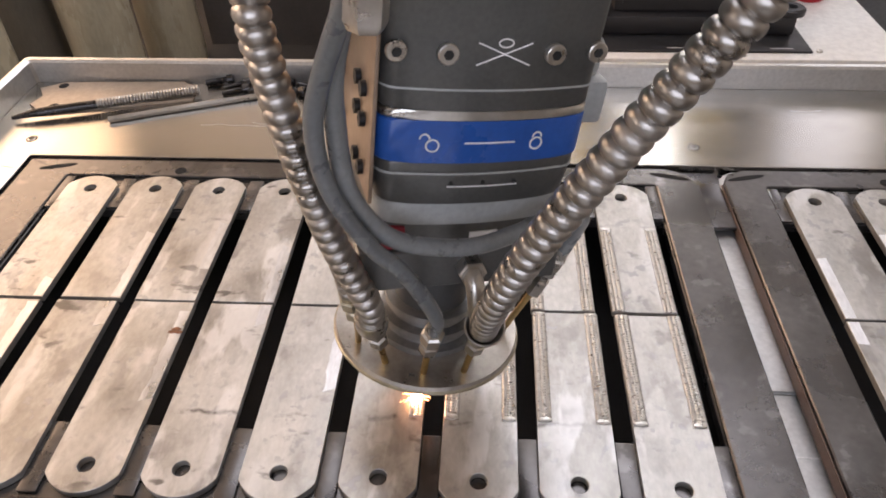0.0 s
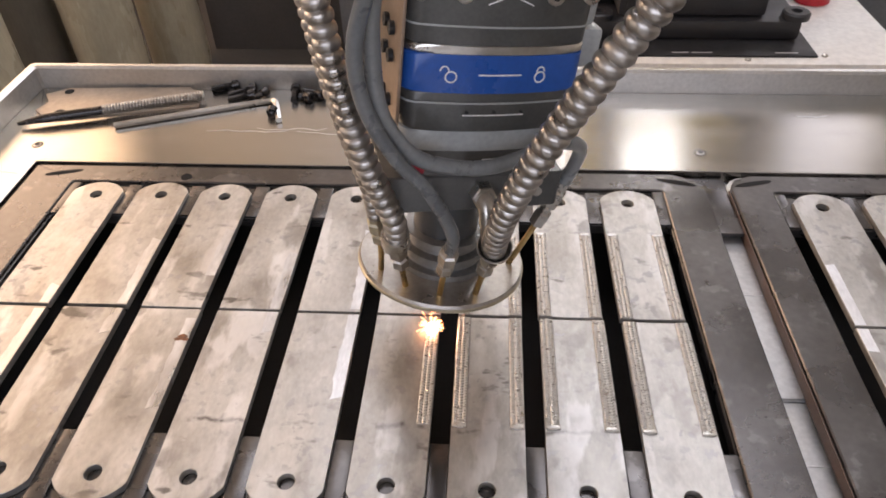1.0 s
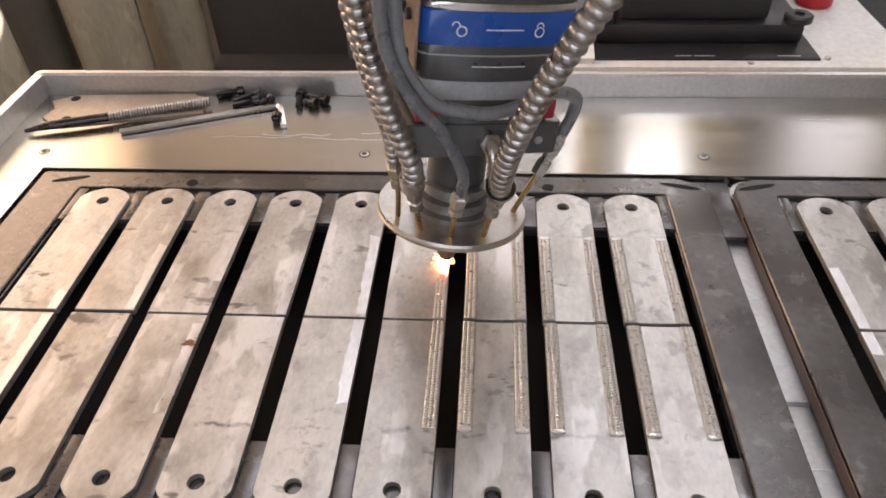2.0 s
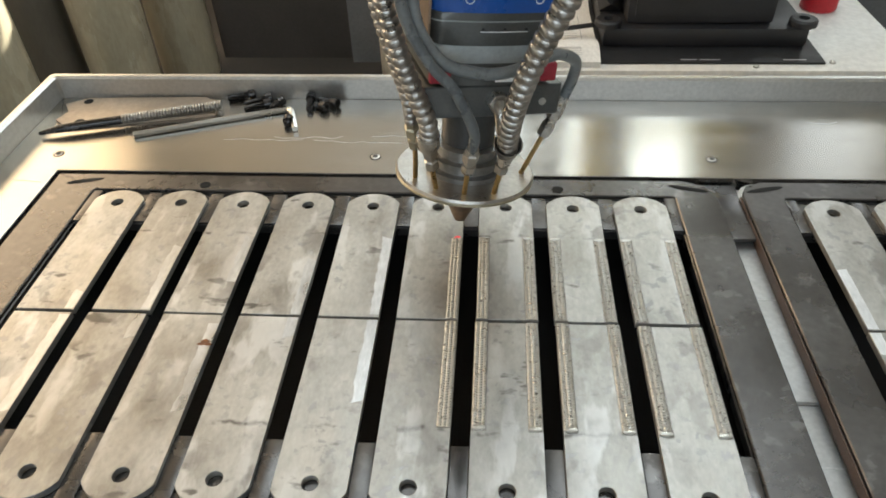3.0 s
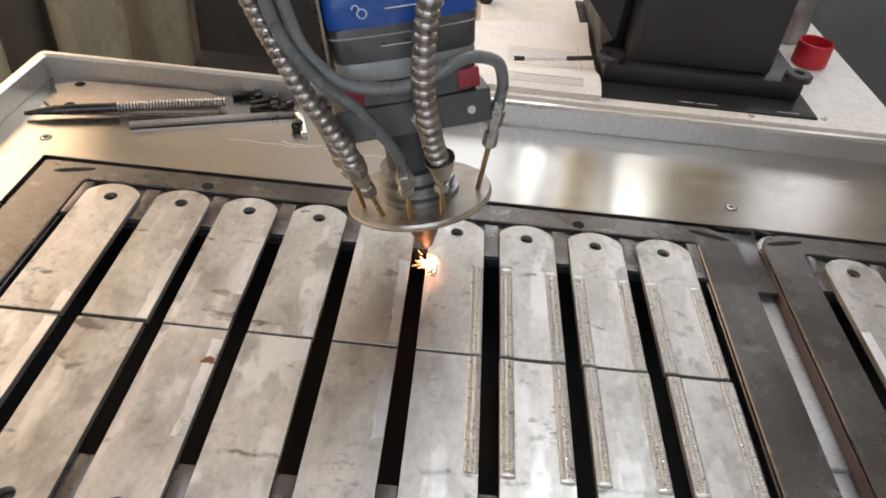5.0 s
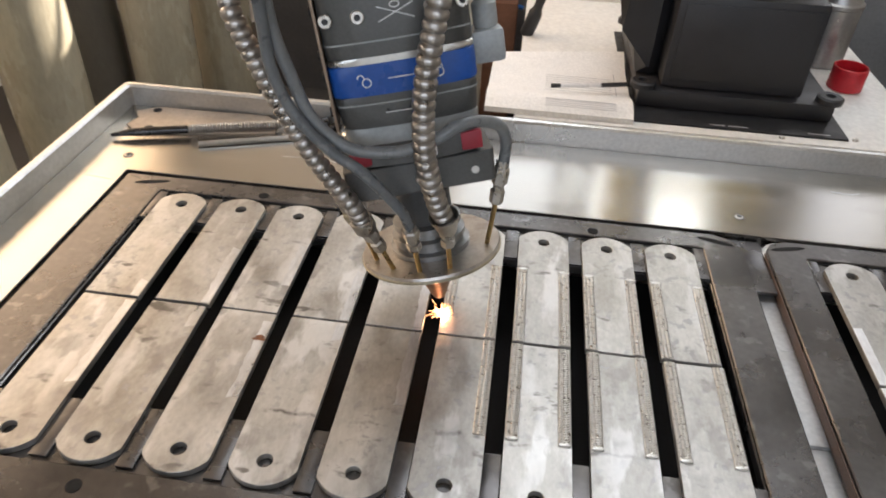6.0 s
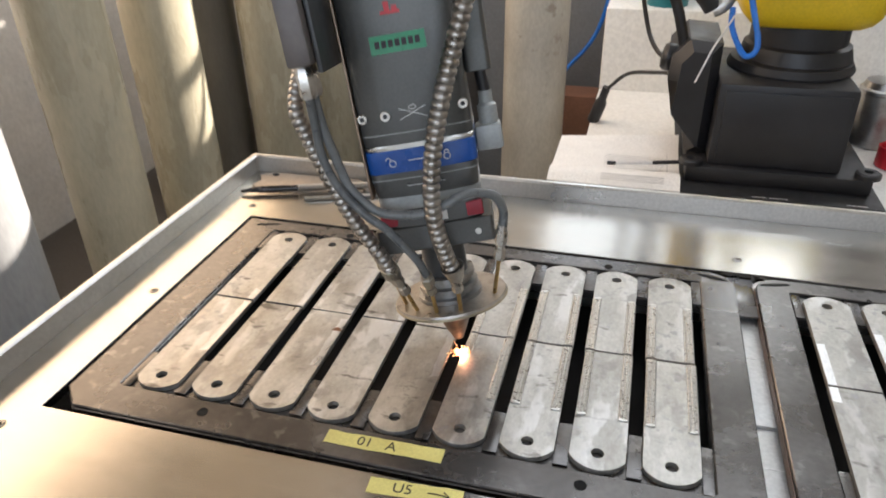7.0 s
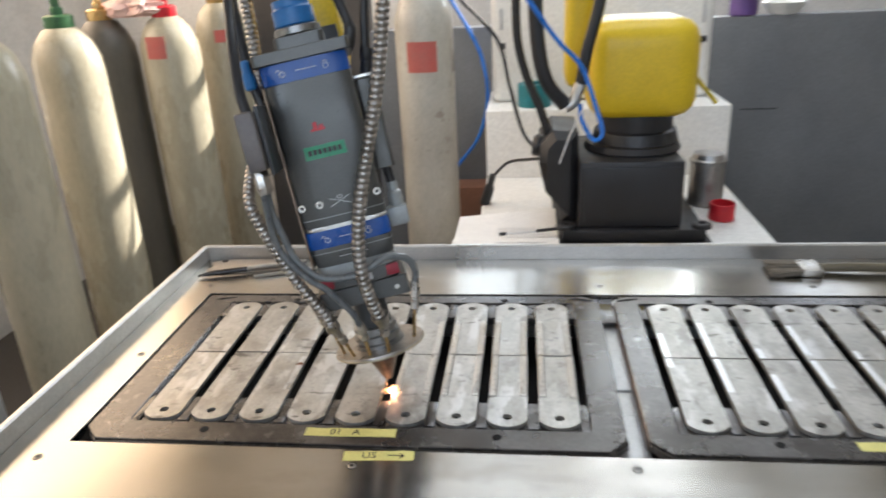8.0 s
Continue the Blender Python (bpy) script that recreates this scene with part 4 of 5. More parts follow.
def sparks():
    s = new("weld_spark")
    tagged(s, "glaring orange white weld spark on the steel", "spark")
    bm = bmesh.new()
    bmesh.ops.create_icosphere(bm, subdivisions=3, radius=0.0042)
    for v in bm.verts:
        v.co *= 1 + 0.25 * noise.noise(v.co * 400)
        v.co.z = v.co.z * 0.9 + 0.0022
    part("plasma_core", bm, SPARK, s)
    rnd = random.Random(7)
    for k in range(46):
        a, e = rnd.uniform(0, 6.28), rnd.uniform(0.03, 0.9)
        d = Vector((math.cos(a) * math.cos(e), math.sin(a) * math.cos(e), math.sin(e)))
        far = k % 4 == 0
        q = d * rnd.uniform(0.0045, 0.011 if far else 0.006) + Vector((0, 0, 0.001))
        n = rnd.uniform(0.006, 0.011) if far else rnd.uniform(0.003, 0.006)
        bend = Vector((0, 0, -0.12 * n))
        part("spark_streak", tube([q, q + d * n * 0.5, q + d * n + bend], 0.00022 if far else 0.0004, 5), EMBER, s)
    return s


def pilot_dot():
    return thing("pilot_dot", lathe([(0.0036, 0.0), (0.0033, 0.0003), (0, 0.0004)], 20), PILOT, "small red aiming dot on the steel", "light dot")


# ---- robot and cabinet ----
def robot():
    c = holder("robot_cabinet", 0.45, 1.5, 0, "white painted steel robot cabinet with a flat top", "cabinet")
    m = Matrix.Translation((-0.45, -1.5, 0))

    def add(name, bm, mat, label="", parent=c, mm=m):
        bmesh.ops.transform(bm, matrix=mm, verts=bm.verts)
        return part(name, bm, mat, parent, label)

    add("body", box(0.09, 0.915, 0.975, 1.75, 0.0, 0.68, 0.006), WHITE)
    add("rear_box", box(0.09, 0.95, 1.7501, 2.2, 0.0, 0.93, 0.012), WHITE)
    add("rear_tower", box(0.11, 0.9, 1.9, 2.19, 0.9305, 1.375, 0.035, segs=4), WHITE)
    for x in (0.147, 0.862):
        # flat grey strip takes the place of the shaded vent slot
        add("vent_slot", box(x - 0.006, x + 0.006, 1.8975, 1.8995, 1.195, 1.27, 0.0008), PALE_INK)
        add("latch", box(x - 0.006, x + 0.014, 1.894, 1.8995, 1.128, 1.15, 0.002), BLACK_RUBBER, "small black latch")
    r = holder("robot", 0.52, 1.25, 0.68, "black cast robot base with a yellow painted turret", "robot")
    k = Matrix.Translation((-0.52, -1.25, -0.68))
    g = lambda name, bm, mat, label="": add(name, bm, mat, label, r, k)
    g("mat", box(0.32, 0.742, 1.0, 1.5, 0.6802, 0.6845, 0.001), BLACK_RUBBER, "black rubber mat")
    g("foot_plate", box(0.335, 0.725, 1.065, 1.48, 0.6847, 0.722, 0.008), CAST)
    g("base_block", box(0.38, 0.66, 1.085, 1.42, 0.7222, 0.91, 0.01), CAST)
    bm = slab([(0.31, 0.985), (0.275, 0.945), (0.272, 0.892), (0.31, 0.825), (0.335, 0.7225), (0.3795, 0.7225), (0.3795, 0.98)][::-1], [list(range(7))], -1.36, -1.13, 0.022)
    bmesh.ops.transform(bm, matrix=pose(0, 0, 0, 90, 0, 0), verts=bm.verts)
    g("shoulder", bm, CAST)
    for x, y in ((0.345, 1.085), (0.715, 1.085), (0.345, 1.46), (0.715, 1.46)):
        g("foot_lug", lathe([(0.026, 0.722), (0.026, 0.732), (0.022, 0.735), (0.01, 0.735), (0.009, 0.727), (0, 0.727)], 20, None, Matrix.Translation((x, y, 0))), CAST)
    g("flange", lathe([(0.135, 0.909), (0.137, 0.915), (0.13, 0.93), (0, 0.93)], 40, None, Matrix.Translation((0.54, 1.26, 0))), CAST)
    g("cover_plate", box(0.395, 0.645, 1.0805, 1.0848, 0.74, 0.895, 0.002), CAST)
    g("conduit", tube(spline([(0.257, 1.08, 1.42), (0.264, 1.08, 1.251), (0.286, 1.08, 1.137), (0.338, 1.09, 1.065)], 10), 0.019, 14), BLACK_RUBBER, "thick black conduit")
    g("conduit", tube(spline([(0.21, 1.2, 1.42), (0.212, 1.2, 1.242), (0.235, 1.2, 1.136), (0.275, 1.19, 1.04), (0.3, 1.19, 0.96)], 10), 0.012, 14), BLACK_RUBBER, "thick black conduit")
    g("conduit", tube(spline([(0.338, 1.09, 1.06), (0.36, 1.09, 1.075), (0.378, 1.09, 1.12)], 8), 0.016, 14), ALU, "silver elbow fitting")
    g("conduit", tube(spline([(0.378, 1.09, 1.12), (0.392, 1.09, 1.204), (0.42, 1.09, 1.32), (0.43, 1.09, 1.42)], 10), 0.015, 14), BLACK_RUBBER, "thick black conduit")
    g("blue_hose", tube(spline([(0.19, 1.04, 1.4), (0.242, 1.04, 1.335), (0.312, 1.05, 1.239), (0.376, 1.06, 1.168), (0.414, 1.05, 1.068), (0.432, 1.04, 1.001), (0.41, 1.04, 0.983), (0.38, 1.06, 1.032), (0.376, 1.075, 1.07)], 10), 0.006, 10), BLUE_TUBE, "blue air hose loop")
    g("cable_tie", tube([Vector((0.38, 1.05, 1.059)), Vector((0.35, 1.06, 0.99)), Vector((0.324, 1.05, 0.918))], 0.002, 6), WHITE_INK, "white cable tie end")
    g("cord", tube(spline([(0.0, 1.6, 1.36), (0.032, 1.55, 1.321), (0.145, 1.55, 1.196), (0.185, 1.5, 1.052), (0.225, 1.45, 0.92), (0.27, 1.35, 0.89), (0.31, 1.3, 0.93)], 10), 0.006, 10), BLACK_RUBBER, "black cord")
    g("cord", tube(spline([(0.128, 1.42, 0.779), (0.18, 1.38, 0.836), (0.248, 1.3, 0.866), (0.29, 1.25, 0.88)], 10), 0.005, 10), BLACK_RUBBER, "black cord")
    g("plug", tube(spline([(0.098, 1.44, 0.682), (0.11, 1.43, 0.72), (0.128, 1.42, 0.785)], 6), lambda q: 0.017 if q < 0.07 else 0.011, 12), BLACK_RUBBER, "black plug")
    g("connector", lathe([(0.03, 0), (0.032, 0.004), (0.032, 0.02), (0.026, 0.028), (0.015, 0.03), (0, 0.03)], 20, None, pose(0.283, 1.2, 0.93, 0, -80, 0)), CAST, "round black connector")
    g("strap", tube(spline([(0.68, 1.38, 1.13), (0.726, 1.4, 1.092), (0.775, 1.4, 1.035), (0.803, 1.4, 1.003)], 6), 0.007, 6), SLING, "yellow strap end")
    g("strap_buckle", box(0.7, 0.735, 1.39, 1.41, 1.03, 1.09, 0.006), BLACK_RUBBER)
    for x0, x1 in ((0.478, 0.508), (0.514, 0.552), (0.667, 0.709)):
        g("worn_print", box(x0, x1, 1.0095, 1.0125, 0.6846, 0.6848), PALE_INK)
    g("neck", lathe([(0.12, 0.91), (0.125, 0.92), (0.115, 0.96), (0.105, 0.965), (0.105, 1.03), (0, 1.03)], 40, None, Matrix.Translation((0.55, 1.28, 0))), CAST)
    g("lower_arm", box(0.345, 0.42, 1.2, 1.36, 1.09, 1.62, 0.03, segs=4), YELLOW, "yellow painted robot arm")
    g("turret", box(0.4, 0.69, 1.115, 1.42, 1.012, 1.272, 0.075, segs=5), YELLOW, "yellow painted cast turret")


def cylinder(x, y, mat, valve, label, h=1.27, r=0.11, tag=None, shoulder=None):
    c = holder("gas_cylinder", x, y, 0, label, "gas cylinder", "gas cylinders")
    part("body", lathe([(0.0, 0.012), (r * 0.8, 0.0), (r * 0.97, 0.02), (r, 0.05), (r, h - 0.12), (r * 0.96, h - 0.07), (r * 0.8, h - 0.02), (r * 0.55, h + 0.015), (r * 0.32, h + 0.03), (r * 0.3, h + 0.05), (0, h + 0.05)], 48), mat, c)
    part("valve", lathe([(0.016, h + 0.05), (0.02, h + 0.055), (0.02, h + 0.085), (0.014, h + 0.09), (0.014, h + 0.12), (0.026, h + 0.122), (0.026, h + 0.14), (0, h + 0.14)], 20), valve, c)
    part("collar", lathe([(r * 0.4, h + 0.024), (r * 0.42, h + 0.03), (r * 0.42, h + 0.06), (r * 0.31, h + 0.066), (r * 0.31, h + 0.05)], 24), valve, c)
    if shoulder:
        a0, a1 = shoulder
        bm = bmesh.new()
        rows = [[bm.verts.new((q * r * math.cos(a0 + (a1 - a0) * k / 12), q * r * math.sin(a0 + (a1 - a0) * k / 12), h + z)) for k in range(13)] for q, z in ((0.99, -0.1), (0.972, -0.07), (0.9, -0.045), (0.812, -0.019), (0.562, 0.0165))]
        for a, b in zip(rows, rows[1:]):
            for k in range(12):
                bm.faces.new((a[k], a[k + 1], b[k + 1], b[k]))
        part("painted_patch", bm, FADED_RED, c, "faded red paint on the shoulder")
    if tag:
        half, z0, z1, aim = tag
        bm = bmesh.new()
        q = [[bm.verts.new(((r + e) * math.cos(aim + half * k / 6), (r + e) * math.sin(aim + half * k / 6), z)) for k in range(-6, 7)] for z in (z0, z1) for e in (0.0002, 0.001)]
        for a, b in ((0, 1), (1, 3), (3, 2), (2, 0)):
            for k in range(12):
                bm.faces.new((q[a][k], q[a][k + 1], q[b][k + 1], q[b][k]))
        part("label", bm, FADED_RED, c, "faded red label")
    return c


def cylinders():
    plain = "tall cream painted steel gas cylinder standing on the floor"
    aim = lambda x, y: math.atan2(-0.8 - y, 0.24 - x)
    cylinder(-1.31, 0.66, GREY_CYL, BRASS, "tall grey painted steel gas cylinder on the floor")
    cylinder(-1.28, 1.07, CREAM, RED, "cream steel gas cylinder with a red painted shoulder", shoulder=(aim(-1.28, 1.07) - 1.4, aim(-1.28, 1.07) - 0.25))
    cylinder(-1.27, 1.45, CREAM, VALVE_GREEN, "cream steel gas cylinder with a green valve")
    cylinder(-1.36, 1.84, DARK_CYL, BRASS, "dark olive steel gas cylinder standing between pale ones")
    cylinder(-1.13, 1.89, CREAM, RED, "cream steel gas cylinder with a red valve", tag=(0.35, 1.15, 1.23, aim(-1.13, 1.89) - 0.5))
    cylinder(-1.07, 2.26, CREAM, BRASS, plain, 1.3, tag=(0.3, 1.17, 1.22, aim(-1.07, 2.26)))
    cylinder(-0.146, 1.95, PALE_CYL, BRASS, "cream steel gas cylinder with a square red label", 1.33, tag=(0.52, 1.06, 1.17, aim(-0.146, 1.95) - 0.12))
    bm = bmesh.new()
    bmesh.ops.create_icosphere(bm, subdivisions=4, radius=0.1)
    for v in bm.verts:
        v.co *= 1 + 0.35 * noise.noise(v.co * 22) + 0.15 * noise.noise(v.co * 60)
        v.co = Vector((v.co.x * 1.1, v.co.y * 0.8, max(v.co.z * 0.5, -0.03)))
    bmesh.ops.transform(bm, matrix=Matrix.Translation((-1.24, 1.87, 1.33)), verts=bm.verts)
    thing("plastic_bag", bm, BAG, "crumpled pinkish plastic bag over the cylinder tops", "bag")


# ---- loose things ----
def socket_bolt(head, tip, lean=0.0):
    """A black socket screw lying on the table, head to tip."""
    a, b = Vector((*head, TOP + 0.0068)), Vector((*tip, TOP + 0.0042 + lean))
    o = holder("socket_screw", a.x, a.y, a.z, "black oxide socket head screw lying on the table", "screw", "loose screws")
    m = along((0, 0, 0), b - a)
    n = (b - a).length
    part("screw_head", lathe([(0.0026, 0.003), (0.003, 0), (0.0058, 0), (0.0064, 0.0008), (0.0064, 0.0085), (0, 0.0085)], 20, None, m), BLACK_INK_STEEL, o)
    part("shank", tube([m @ Vector((0, 0, 0.0085 + k * 0.0004)) for k in range(int((n - 0.0085) / 0.0004))], lambda q: 0.0036 + 0.0005 * abs(math.sin(q * 2600)), 10), BLACK_INK_STEEL, o)


def tools():
    bm = slab([(-0.43, 0.49), (-0.405, 0.470), (-0.228, 0.507), (-0.232, 0.541), (-0.247, 0.545), (-0.252, 0.552), (-0.41, 0.546), (-0.436, 0.53), (-0.422, 0.51)], [list(range(9))], TOP + 0.0003, TOP + 0.0035, 0.0004)
    pl = thing("scrap_plate", bm, PLATE, "flat tapered steel plate with two holes on the table", "metal plate")
    for x, y in ((-0.407, 0.536), (-0.396, 0.485)):
        # near-black disc on the plate stands for the shaded hole
        part("plate_hole", lathe([(0.0062, 0), (0.0062, 0.0004), (0, 0.0004)], 20, None, Matrix.Translation((x, y, TOP + 0.0035))), DARK, pl)
    bm = tube(spline([(-0.431, 0.452, TOP + 0.006), (-0.40, 0.462, TOP + 0.0085), (-0.337, 0.481, TOP + 0.0095)], 8), lambda q: 0.0022 + min(q, 0.03) * 0.11, 12)
    d = thing("threaded_tool", bm, BLACK_INK_STEEL, "black rod tool with a bright coiled sleeve", "hand tool")
    part("coiled_sleeve", corrugated([(-0.337, 0.481, TOP + 0.0095), (-0.28, 0.4995, TOP + 0.0098), (-0.221, 0.518, TOP + 0.0098)], 0.0064, 0.0036, 14, 0.34), CHROME, d, "bright coiled steel sleeve")
    key = [(-0.313, 0.4545, TOP + 0.0042), (-0.23, 0.485, TOP + 0.0042), (-0.142, 0.5165, TOP + 0.0042), (-0.134, 0.5165, TOP + 0.0042), (-0.129, 0.511, TOP + 0.0042), (-0.122, 0.49, TOP + 0.0042), (-0.116, 0.471, TOP + 0.0042)]
    thing("hex_key", tube(spline(key, 6), 0.0038, 6), ALU, "long bent steel hex key lying on the table", "hex key")
    for head, tip, lean in (((-0.187, 0.5545), (-0.222, 0.545), 0), ((-0.163, 0.5455), (-0.195, 0.531), 0.0), ((-0.160, 0.530), (-0.193, 0.5185), 0), ((-0.145, 0.537), (-0.1605, 0.5225), 0.0),
                            ((-0.128, 0.494), (-0.1285, 0.480), 0.0), ((-0.1115, 0.549), (-0.108, 0.516), 0), ((-0.073, 0.529), (-0.101, 0.544), 0), ((-0.086, 0.5215), (-0.103, 0.5295), 0)):
        socket_bolt(head, tip, lean)


def words(text, size, m, parent):
    cu = bpy.data.curves.new("writing", "FONT")
    cu.body, cu.size, cu.align_x, cu.align_y, cu.extrude = text, size, "CENTER", "CENTER", 0.0001
    tmp = bpy.data.objects.new("tmp", cu)
    scene.collection.objects.link(tmp)
    bpy.context.view_layer.update()
    me = bpy.data.meshes.new_from_object(tmp.evaluated_get(bpy.context.evaluated_depsgraph_get()))
    bpy.data.objects.remove(tmp)
    me.transform(m)
    me.materials.clear()
    me.materials.append(BLACK_INK)
    ob = new("writing", me)
    ob.parent = parent
    return ob


def tape(x, y, z, w, h, rz, text, label):
    rnd = random.Random(int(x * 1000))
    n = 14
    top = [(-w / 2 + w * k / n, h / 2 + rnd.uniform(-0.0006, 0.0006)) for k in range(n + 1)]
    low = [(-w / 2 + w * k / n, -h / 2 + rnd.uniform(-0.0006, 0.0006)) for k in range(n + 1)]
    pts = low + top[::-1]
    t = thing("masking_tape", slab(pts, [list(range(len(pts)))], 0.0002, 0.0006), TAPE, label, "tape", "tape labels")
    t.matrix_basis = pose(x, y, z, 0, 0, rz)
    if text:
        words(text, h * 0.95, Matrix.Translation((-w * 0.06, 0, 0.0007)), t)
    return t


def tapes():
    tape(0.002, -0.0405, TOP - 0.0022, 0.123, 0.0175, 1.0, "01   A", "strip of yellow masking tape marked in black ink")
    t = tape(0.05, -0.0895, TOP, 0.09, 0.0185, 3.0, "", "strip of yellow masking tape with an arrow")
    words("U5", 0.016, Matrix.Translation((-0.012, 0, 0.0007)), t)
    bm = tube([Vector(q) for q in ((0.012, 0.0, 0.0008), (0.02, 0.0002, 0.0008), (0.033, -0.001, 0.0008))], 0.0006, 6)
    tube([Vector(q) for q in ((0.027, 0.0035, 0.0008), (0.033, -0.001, 0.0008), (0.026, -0.005, 0.0008))], 0.0006, 6, bm)
    part("arrow", bm, BLACK_INK, t)
    tape(0.70, -0.0405, TOP - 0.0022, 0.12, 0.0175, 0.5, "", "strip of plain yellow masking tape on the tray")


def cabinet_things():
    z = 0.68
    bm = bmesh.new()
    rows = []
    for i in range(13):
        u = i / 12
        x = 0.03 + 0.295 * u
        col = []
        for k in range(13):
            v = k / 12
            y = 0.985 + 0.29 * v
            col.append(bm.verts.new((x, y + 0.02 * u * v, z + 0.012 + 0.014 * math.sin(math.pi * min(1, v * 3.2)) * (1 if v < 0.31 else 0) + (0.018 * max(0, v - 0.75) * 4 * u))))
        rows.append(col)
    for a, b in zip(rows, rows[1:]):
        for k in range(12):
            bm.faces.new((a[k], a[k + 1], b[k + 1], b[k]))
    ex = bmesh.ops.extrude_face_region(bm, geom=bm.faces[:])
    for v in [g for g in ex["geom"] if isinstance(g, bmesh.types.BMVert)]:
        v.co.z = z + 0.0008
    pad = thing("paper_sheet", bm, PAPER, "stack of printed paper sheets with a rolled edge", "paper")
    for k in range(16):
        yy = 0.994 + 0.0052 * k if k < 8 else 1.09 + 0.011 * (k - 8)
        part("print_line", box(0.15, 0.29, yy, yy + 0.0012, z + 0.0274 - abs(k - 3.5) * 0.0016 if k < 8 else z + 0.0122, z + 0.0279 - abs(k - 3.5) * 0.0016 if k < 8 else z + 0.0126), PALE_INK, pad)
    part("ruled_line", box(0.297, 0.2985, 1.08, 1.2, z + 0.0122, z + 0.0126), PALE_INK, pad)
    p = thing("pen", tube(spline([(0.16, 1.068, z + 0.031), (0.24, 1.086, z + 0.031), (0.335, 1.108, z + 0.0335)], 10), lambda q: 0.0048 if q < 0.018 or q > 0.11 else 0.003, 10), BLACK_RUBBER, "black pen lying across the paper", "pen")
    part("barrel", tube(spline([(0.179, 1.0722, z + 0.031), (0.22, 1.0815, z + 0.031), (0.262, 1.091, z + 0.0313)], 6), 0.0043, 10), WHITE_INK, p, "clear pen barrel")
    thing("red_cap", lathe([(0.034, z + 0.0002), (0.037, z + 0.003), (0.0365, z + 0.05), (0.034, z + 0.052), (0.0325, z + 0.05), (0.0325, z + 0.006), (0, z + 0.006)], 32, None, Matrix.Translation((0.815, 1.27, 0))), RED, "open red plastic cap on the white cabinet", "cap")
    can = thing("steel_can", lathe([(0.05, z + 0.0002), (0.053, z + 0.004), (0.053, z + 0.135), (0.056, z + 0.138), (0.056, z + 0.146), (0.05, z + 0.15), (0.045, z + 0.165), (0, z + 0.168)], 36, None, Matrix.Translation((0.80, 1.42, 0))), CAN_STEEL, "dull steel can with a lid on the cabinet", "can")
    for x, y in ((0.753, 1.237), (0.757, 1.008), (0.613, 0.99), (0.89, 1.02), (0.2, 1.33)):
        thing("cabinet_screw", lathe([(0.006, z + 0.0002), (0.0055, z + 0.003), (0.003, z + 0.0045), (0, z + 0.0045)], 12, None, Matrix.Translation((x, y, 0))), FITTING, "small steel screw head on the white cabinet", "screw", "cabinet screws")
    thing("tape_roll", lathe([(0.036, 0.9303), (0.06, 0.9303), (0.061, 0.933), (0.061, 1.01), (0.06, 1.012), (0.036, 1.012), (0.036, 0.9303)], 36, None, Matrix.Translation((0.267, 1.83, 0))), TEAL, "roll of teal tape on the rear cabinet", "tape roll")
    thing("air_hose", tube(spline([(-0.13, 2.36, 1.42), (-0.08, 2.36, 1.292), (-0.002, 2.37, 1.153), (0.047, 2.37, 1.035), (0.067, 2.37, 0.866), (0.02, 2.37, 0.692), (-0.087, 2.37, 0.55), (-0.091, 2.37, 0.5), (-0.004, 2.37, 0.46), (0.078, 2.37, 0.44)], 10), 0.008, 10), BLUE_TUBE, "blue air hose hanging down the grey panel", "hose")
    thing("storage_tub", lathe([(0.045, 1.1703), (0.055, 1.175), (0.057, 1.25), (0.053, 1.25), (0.05, 1.18), (0, 1.18)], 28, None, Matrix.Translation((1.147, 2.45, 0))), PURPLE, "purple plastic tub on the partition", "tub")
    thing("white_bowl", lathe([(0.04, 1.1703), (0.05, 1.172), (0.09, 1.22), (0.086, 1.222), (0.048, 1.178), (0, 1.178)], 32, None, Matrix.Translation((1.31, 2.45, 0))), WHITE, "white bowl on the partition", "bowl")


def background_things():
    thing("carton", box(-0.1, 0.06, 2.22, 2.36, 0.0, 0.5, 0.004), CARTON, "brown carton standing on the floor behind the cabinet", "carton")


def brush():
    o = holder("paint_brush", 0.75, 0.488, TOP, "used flat paint brush lying on the steel table", "brush")
    rnd = random.Random(3)
    bm = bmesh.new()
    for k in range(160):
        y, zz = rnd.uniform(-0.027, 0.027), rnd.uniform(0.003, 0.013)
        n = rnd.uniform(0.045, 0.062)
        tube([Vector((-0.0, y, zz)), Vector((-n * 0.5, y * 1.12, zz)), Vector((-n, y * 1.2 + rnd.uniform(-0.004, 0.004), zz * 0.75 + rnd.uniform(-0.001, 0.001)))], 0.0013, 4, bm)
    part("bristles", bm, BRISTLE, o, "dark stiff bristles")
    part("ferrule", box(-0.002, 0.034, -0.029, 0.029, 0.0008, 0.0155, 0.004), FITTING, o, "steel ferrule")
    part("handle", tube(spline([(0.033, 0, 0.009), (0.06, 0, 0.0105), (0.1, 0, 0.012), (0.16, 0, 0.012), (0.19, 0, 0.0115)], 8), lambda q: 0.0085 if q > 0.04 else 0.0085, 14), WOOD, o, "dark wooden handle")
    o.matrix_basis = pose(0.75, 0.488, TOP, 0, 0, -3)


room()
work_table()
tray(0.0, "black oxide steel fixture tray holding eighteen blades")
tray(0.75, "black oxide steel fixture tray holding untreated blades")
blades()
HEAD = laser_head()
HOSE = swinging_hose()
SPARKS = sparks()
DOT = pilot_dot()
robot()
cylinders()
tools()
tapes()
cabinet_things()
background_things()
brush()

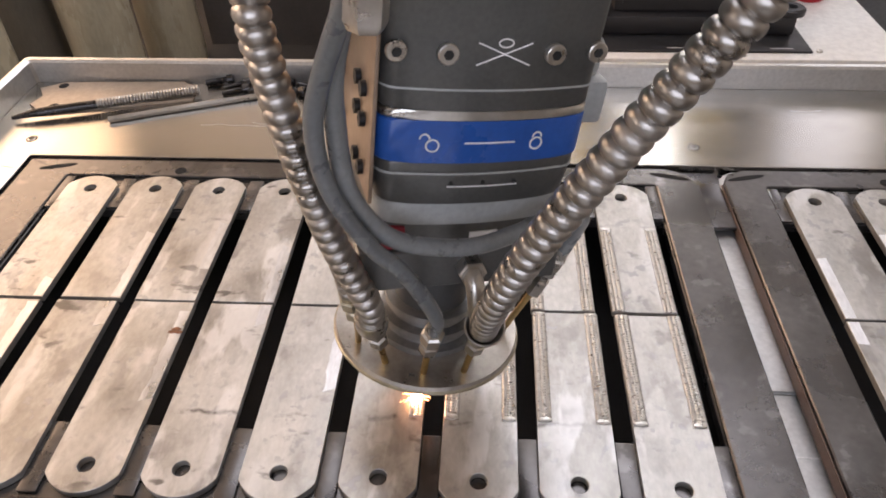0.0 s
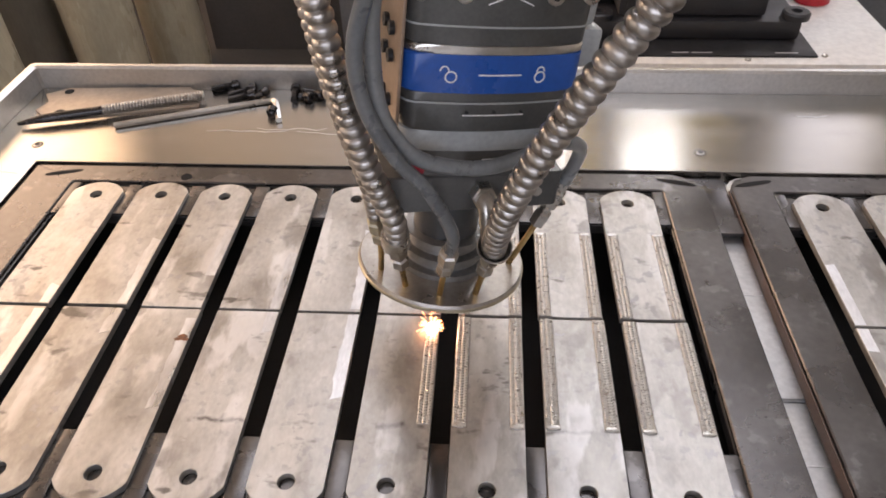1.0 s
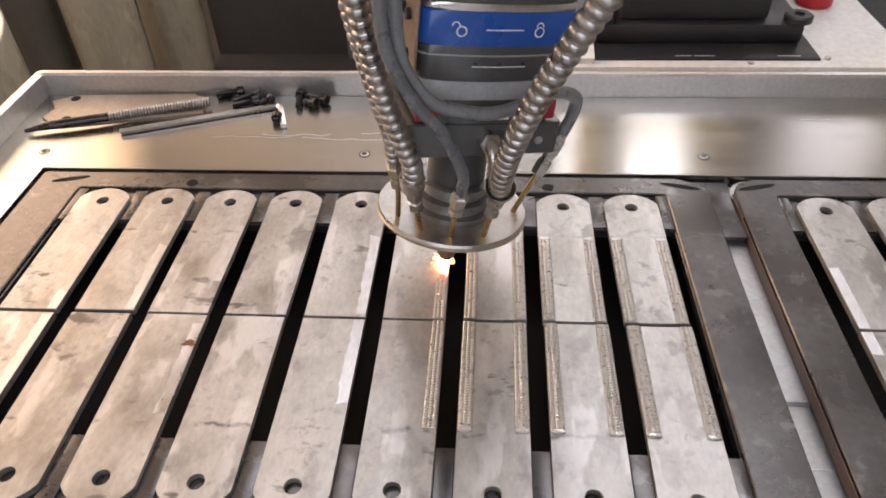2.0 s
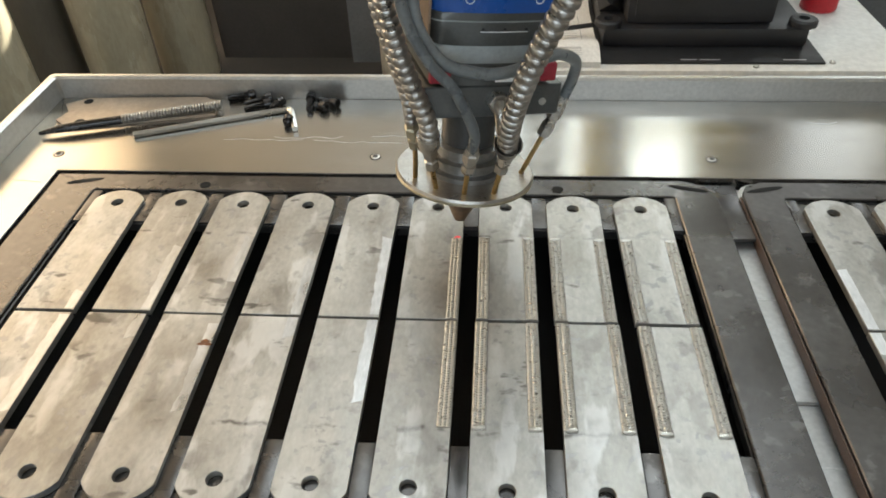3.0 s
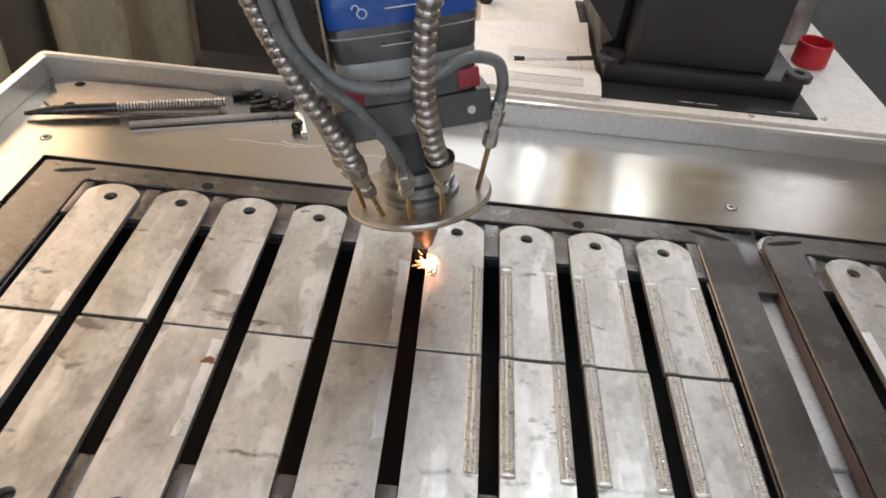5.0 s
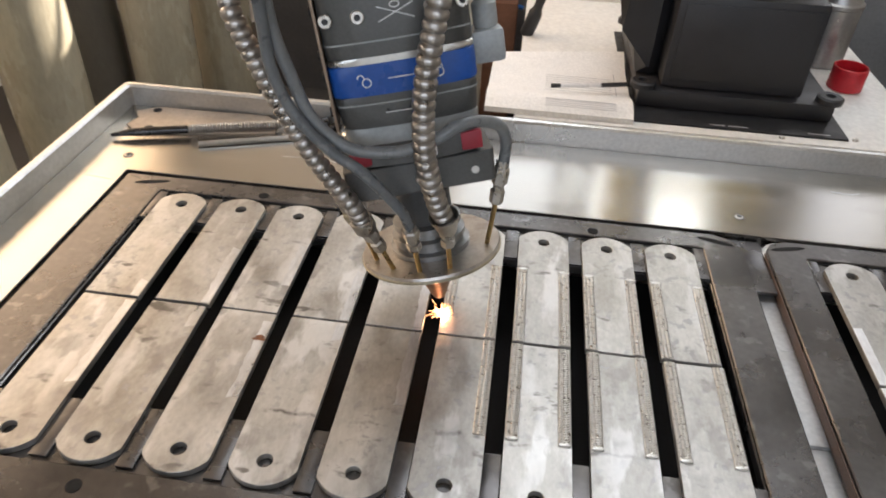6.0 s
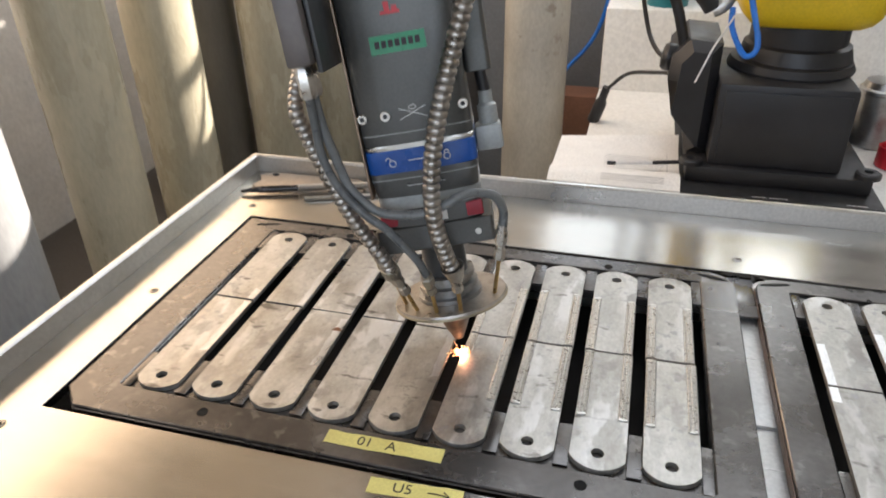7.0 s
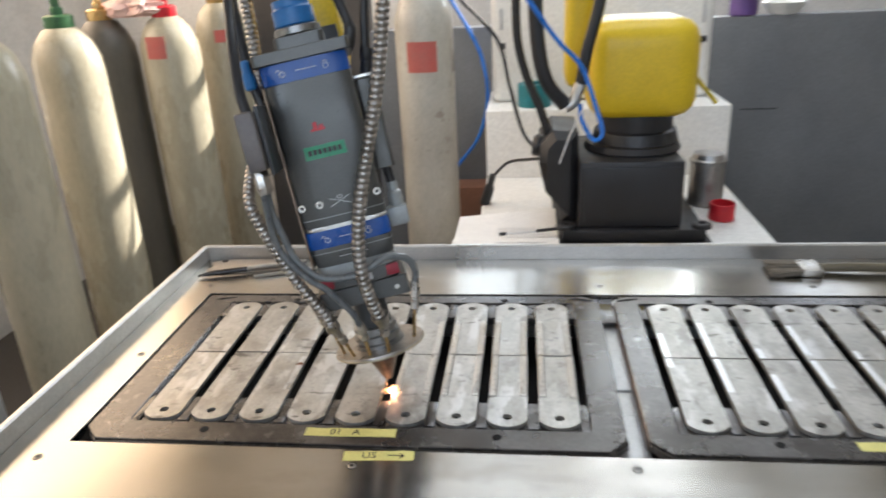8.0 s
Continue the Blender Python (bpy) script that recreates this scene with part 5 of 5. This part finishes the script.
HEAD_ROWS = [
    (0.0, 0.092, 0.067, -3.6, 8.4, 17.9),
    (1.0, 0.092, 0.145, -3.6, 8.4, 17.9),
    (2.5, 0.093, 0.254, -3.6, 8.4, 17.9),
    (2.8, 0.093, 0.272, -3.8, 8.0, 17.9),
    (3.5, 0.084, 0.275, -7.5, 2.6, 17.4),
    (4.2, 0.060, 0.274, -9.6, -6.5, 15.4),
    (4.5, 0.052, 0.276, -10.1, -9.0, 15.0),
    (4.7, 0.047, 0.277, -10.1, -9.0, 15.0),
    (5.8, 0.045, 0.203, -10.1, -9.0, 15.0),
    (6.5, 0.044, 0.153, -10.1, -9.0, 15.0),
    (7.0, 0.044, 0.117, -10.1, -9.0, 15.0),
    (7.5, 0.044, 0.081, -10.1, -9.0, 15.0),
    (8.0, 0.043, 0.054, -10.1, -9.0, 15.0),
]


def head_pose(row):
    t, x, y, a, b, c = row
    return pose(x, y, TOP + 0.001, a, b, c)


def motions():
    walk(HEAD, [(r[0], head_pose(r)) for r in HEAD_ROWS])
    # the hose swings on its foot as the head rolls over
    swing = {2.8: 1.0, 3.5: 0.6, 4.2: 0.15, 4.5: 0.0}
    walk(HOSE, [(r[0], head_pose(r) @ Matrix.Translation(HOSE_FOOT) @ pose(0, 0, 0, 16 * k, -3 * k, 0)) for r in HEAD_ROWS for k in [swing.get(r[0], 1.0 if r[0] < 2.8 else 0.0)]])
    # the spark draws back into the nozzle while the laser is off
    rows = []
    for t, k in ((0, 0), (1, 0), (2.5, 0), (2.7, 0), (2.8, 1), (3.5, 1), (4.2, 1), (4.55, 1), (4.65, 0), (4.7, 0), (5.8, 0), (6.5, 0), (7, 0), (7.5, 0), (8, 0)):
        v = [float(np.interp(t, [r[0] for r in HEAD_ROWS], [r[c] for r in HEAD_ROWS])) for c in range(1, 6)]
        rows.append((t, pose(v[0], v[1], TOP + 0.001, *v[2:]) @ pose(0, 0, 0.122 * k)))
    walk(SPARKS, rows)
    walk(DOT, [(r[0], pose(r[1], r[2], TOP + 0.0001)) for r in HEAD_ROWS])
    # bead by bead the clad edge rises out of the steel as the laser passes
    low, high = pose(0, 0, -0.003), pose(0, 0, 0)
    for bead, t in BEADS:
        if t > 0.12 and t < 7.9:
            walk(bead, [(0, low), (t - 0.06, low), (t + 0.04, high), (8, high)])
        elif t >= 7.9:
            bead.matrix_basis = low


motions()
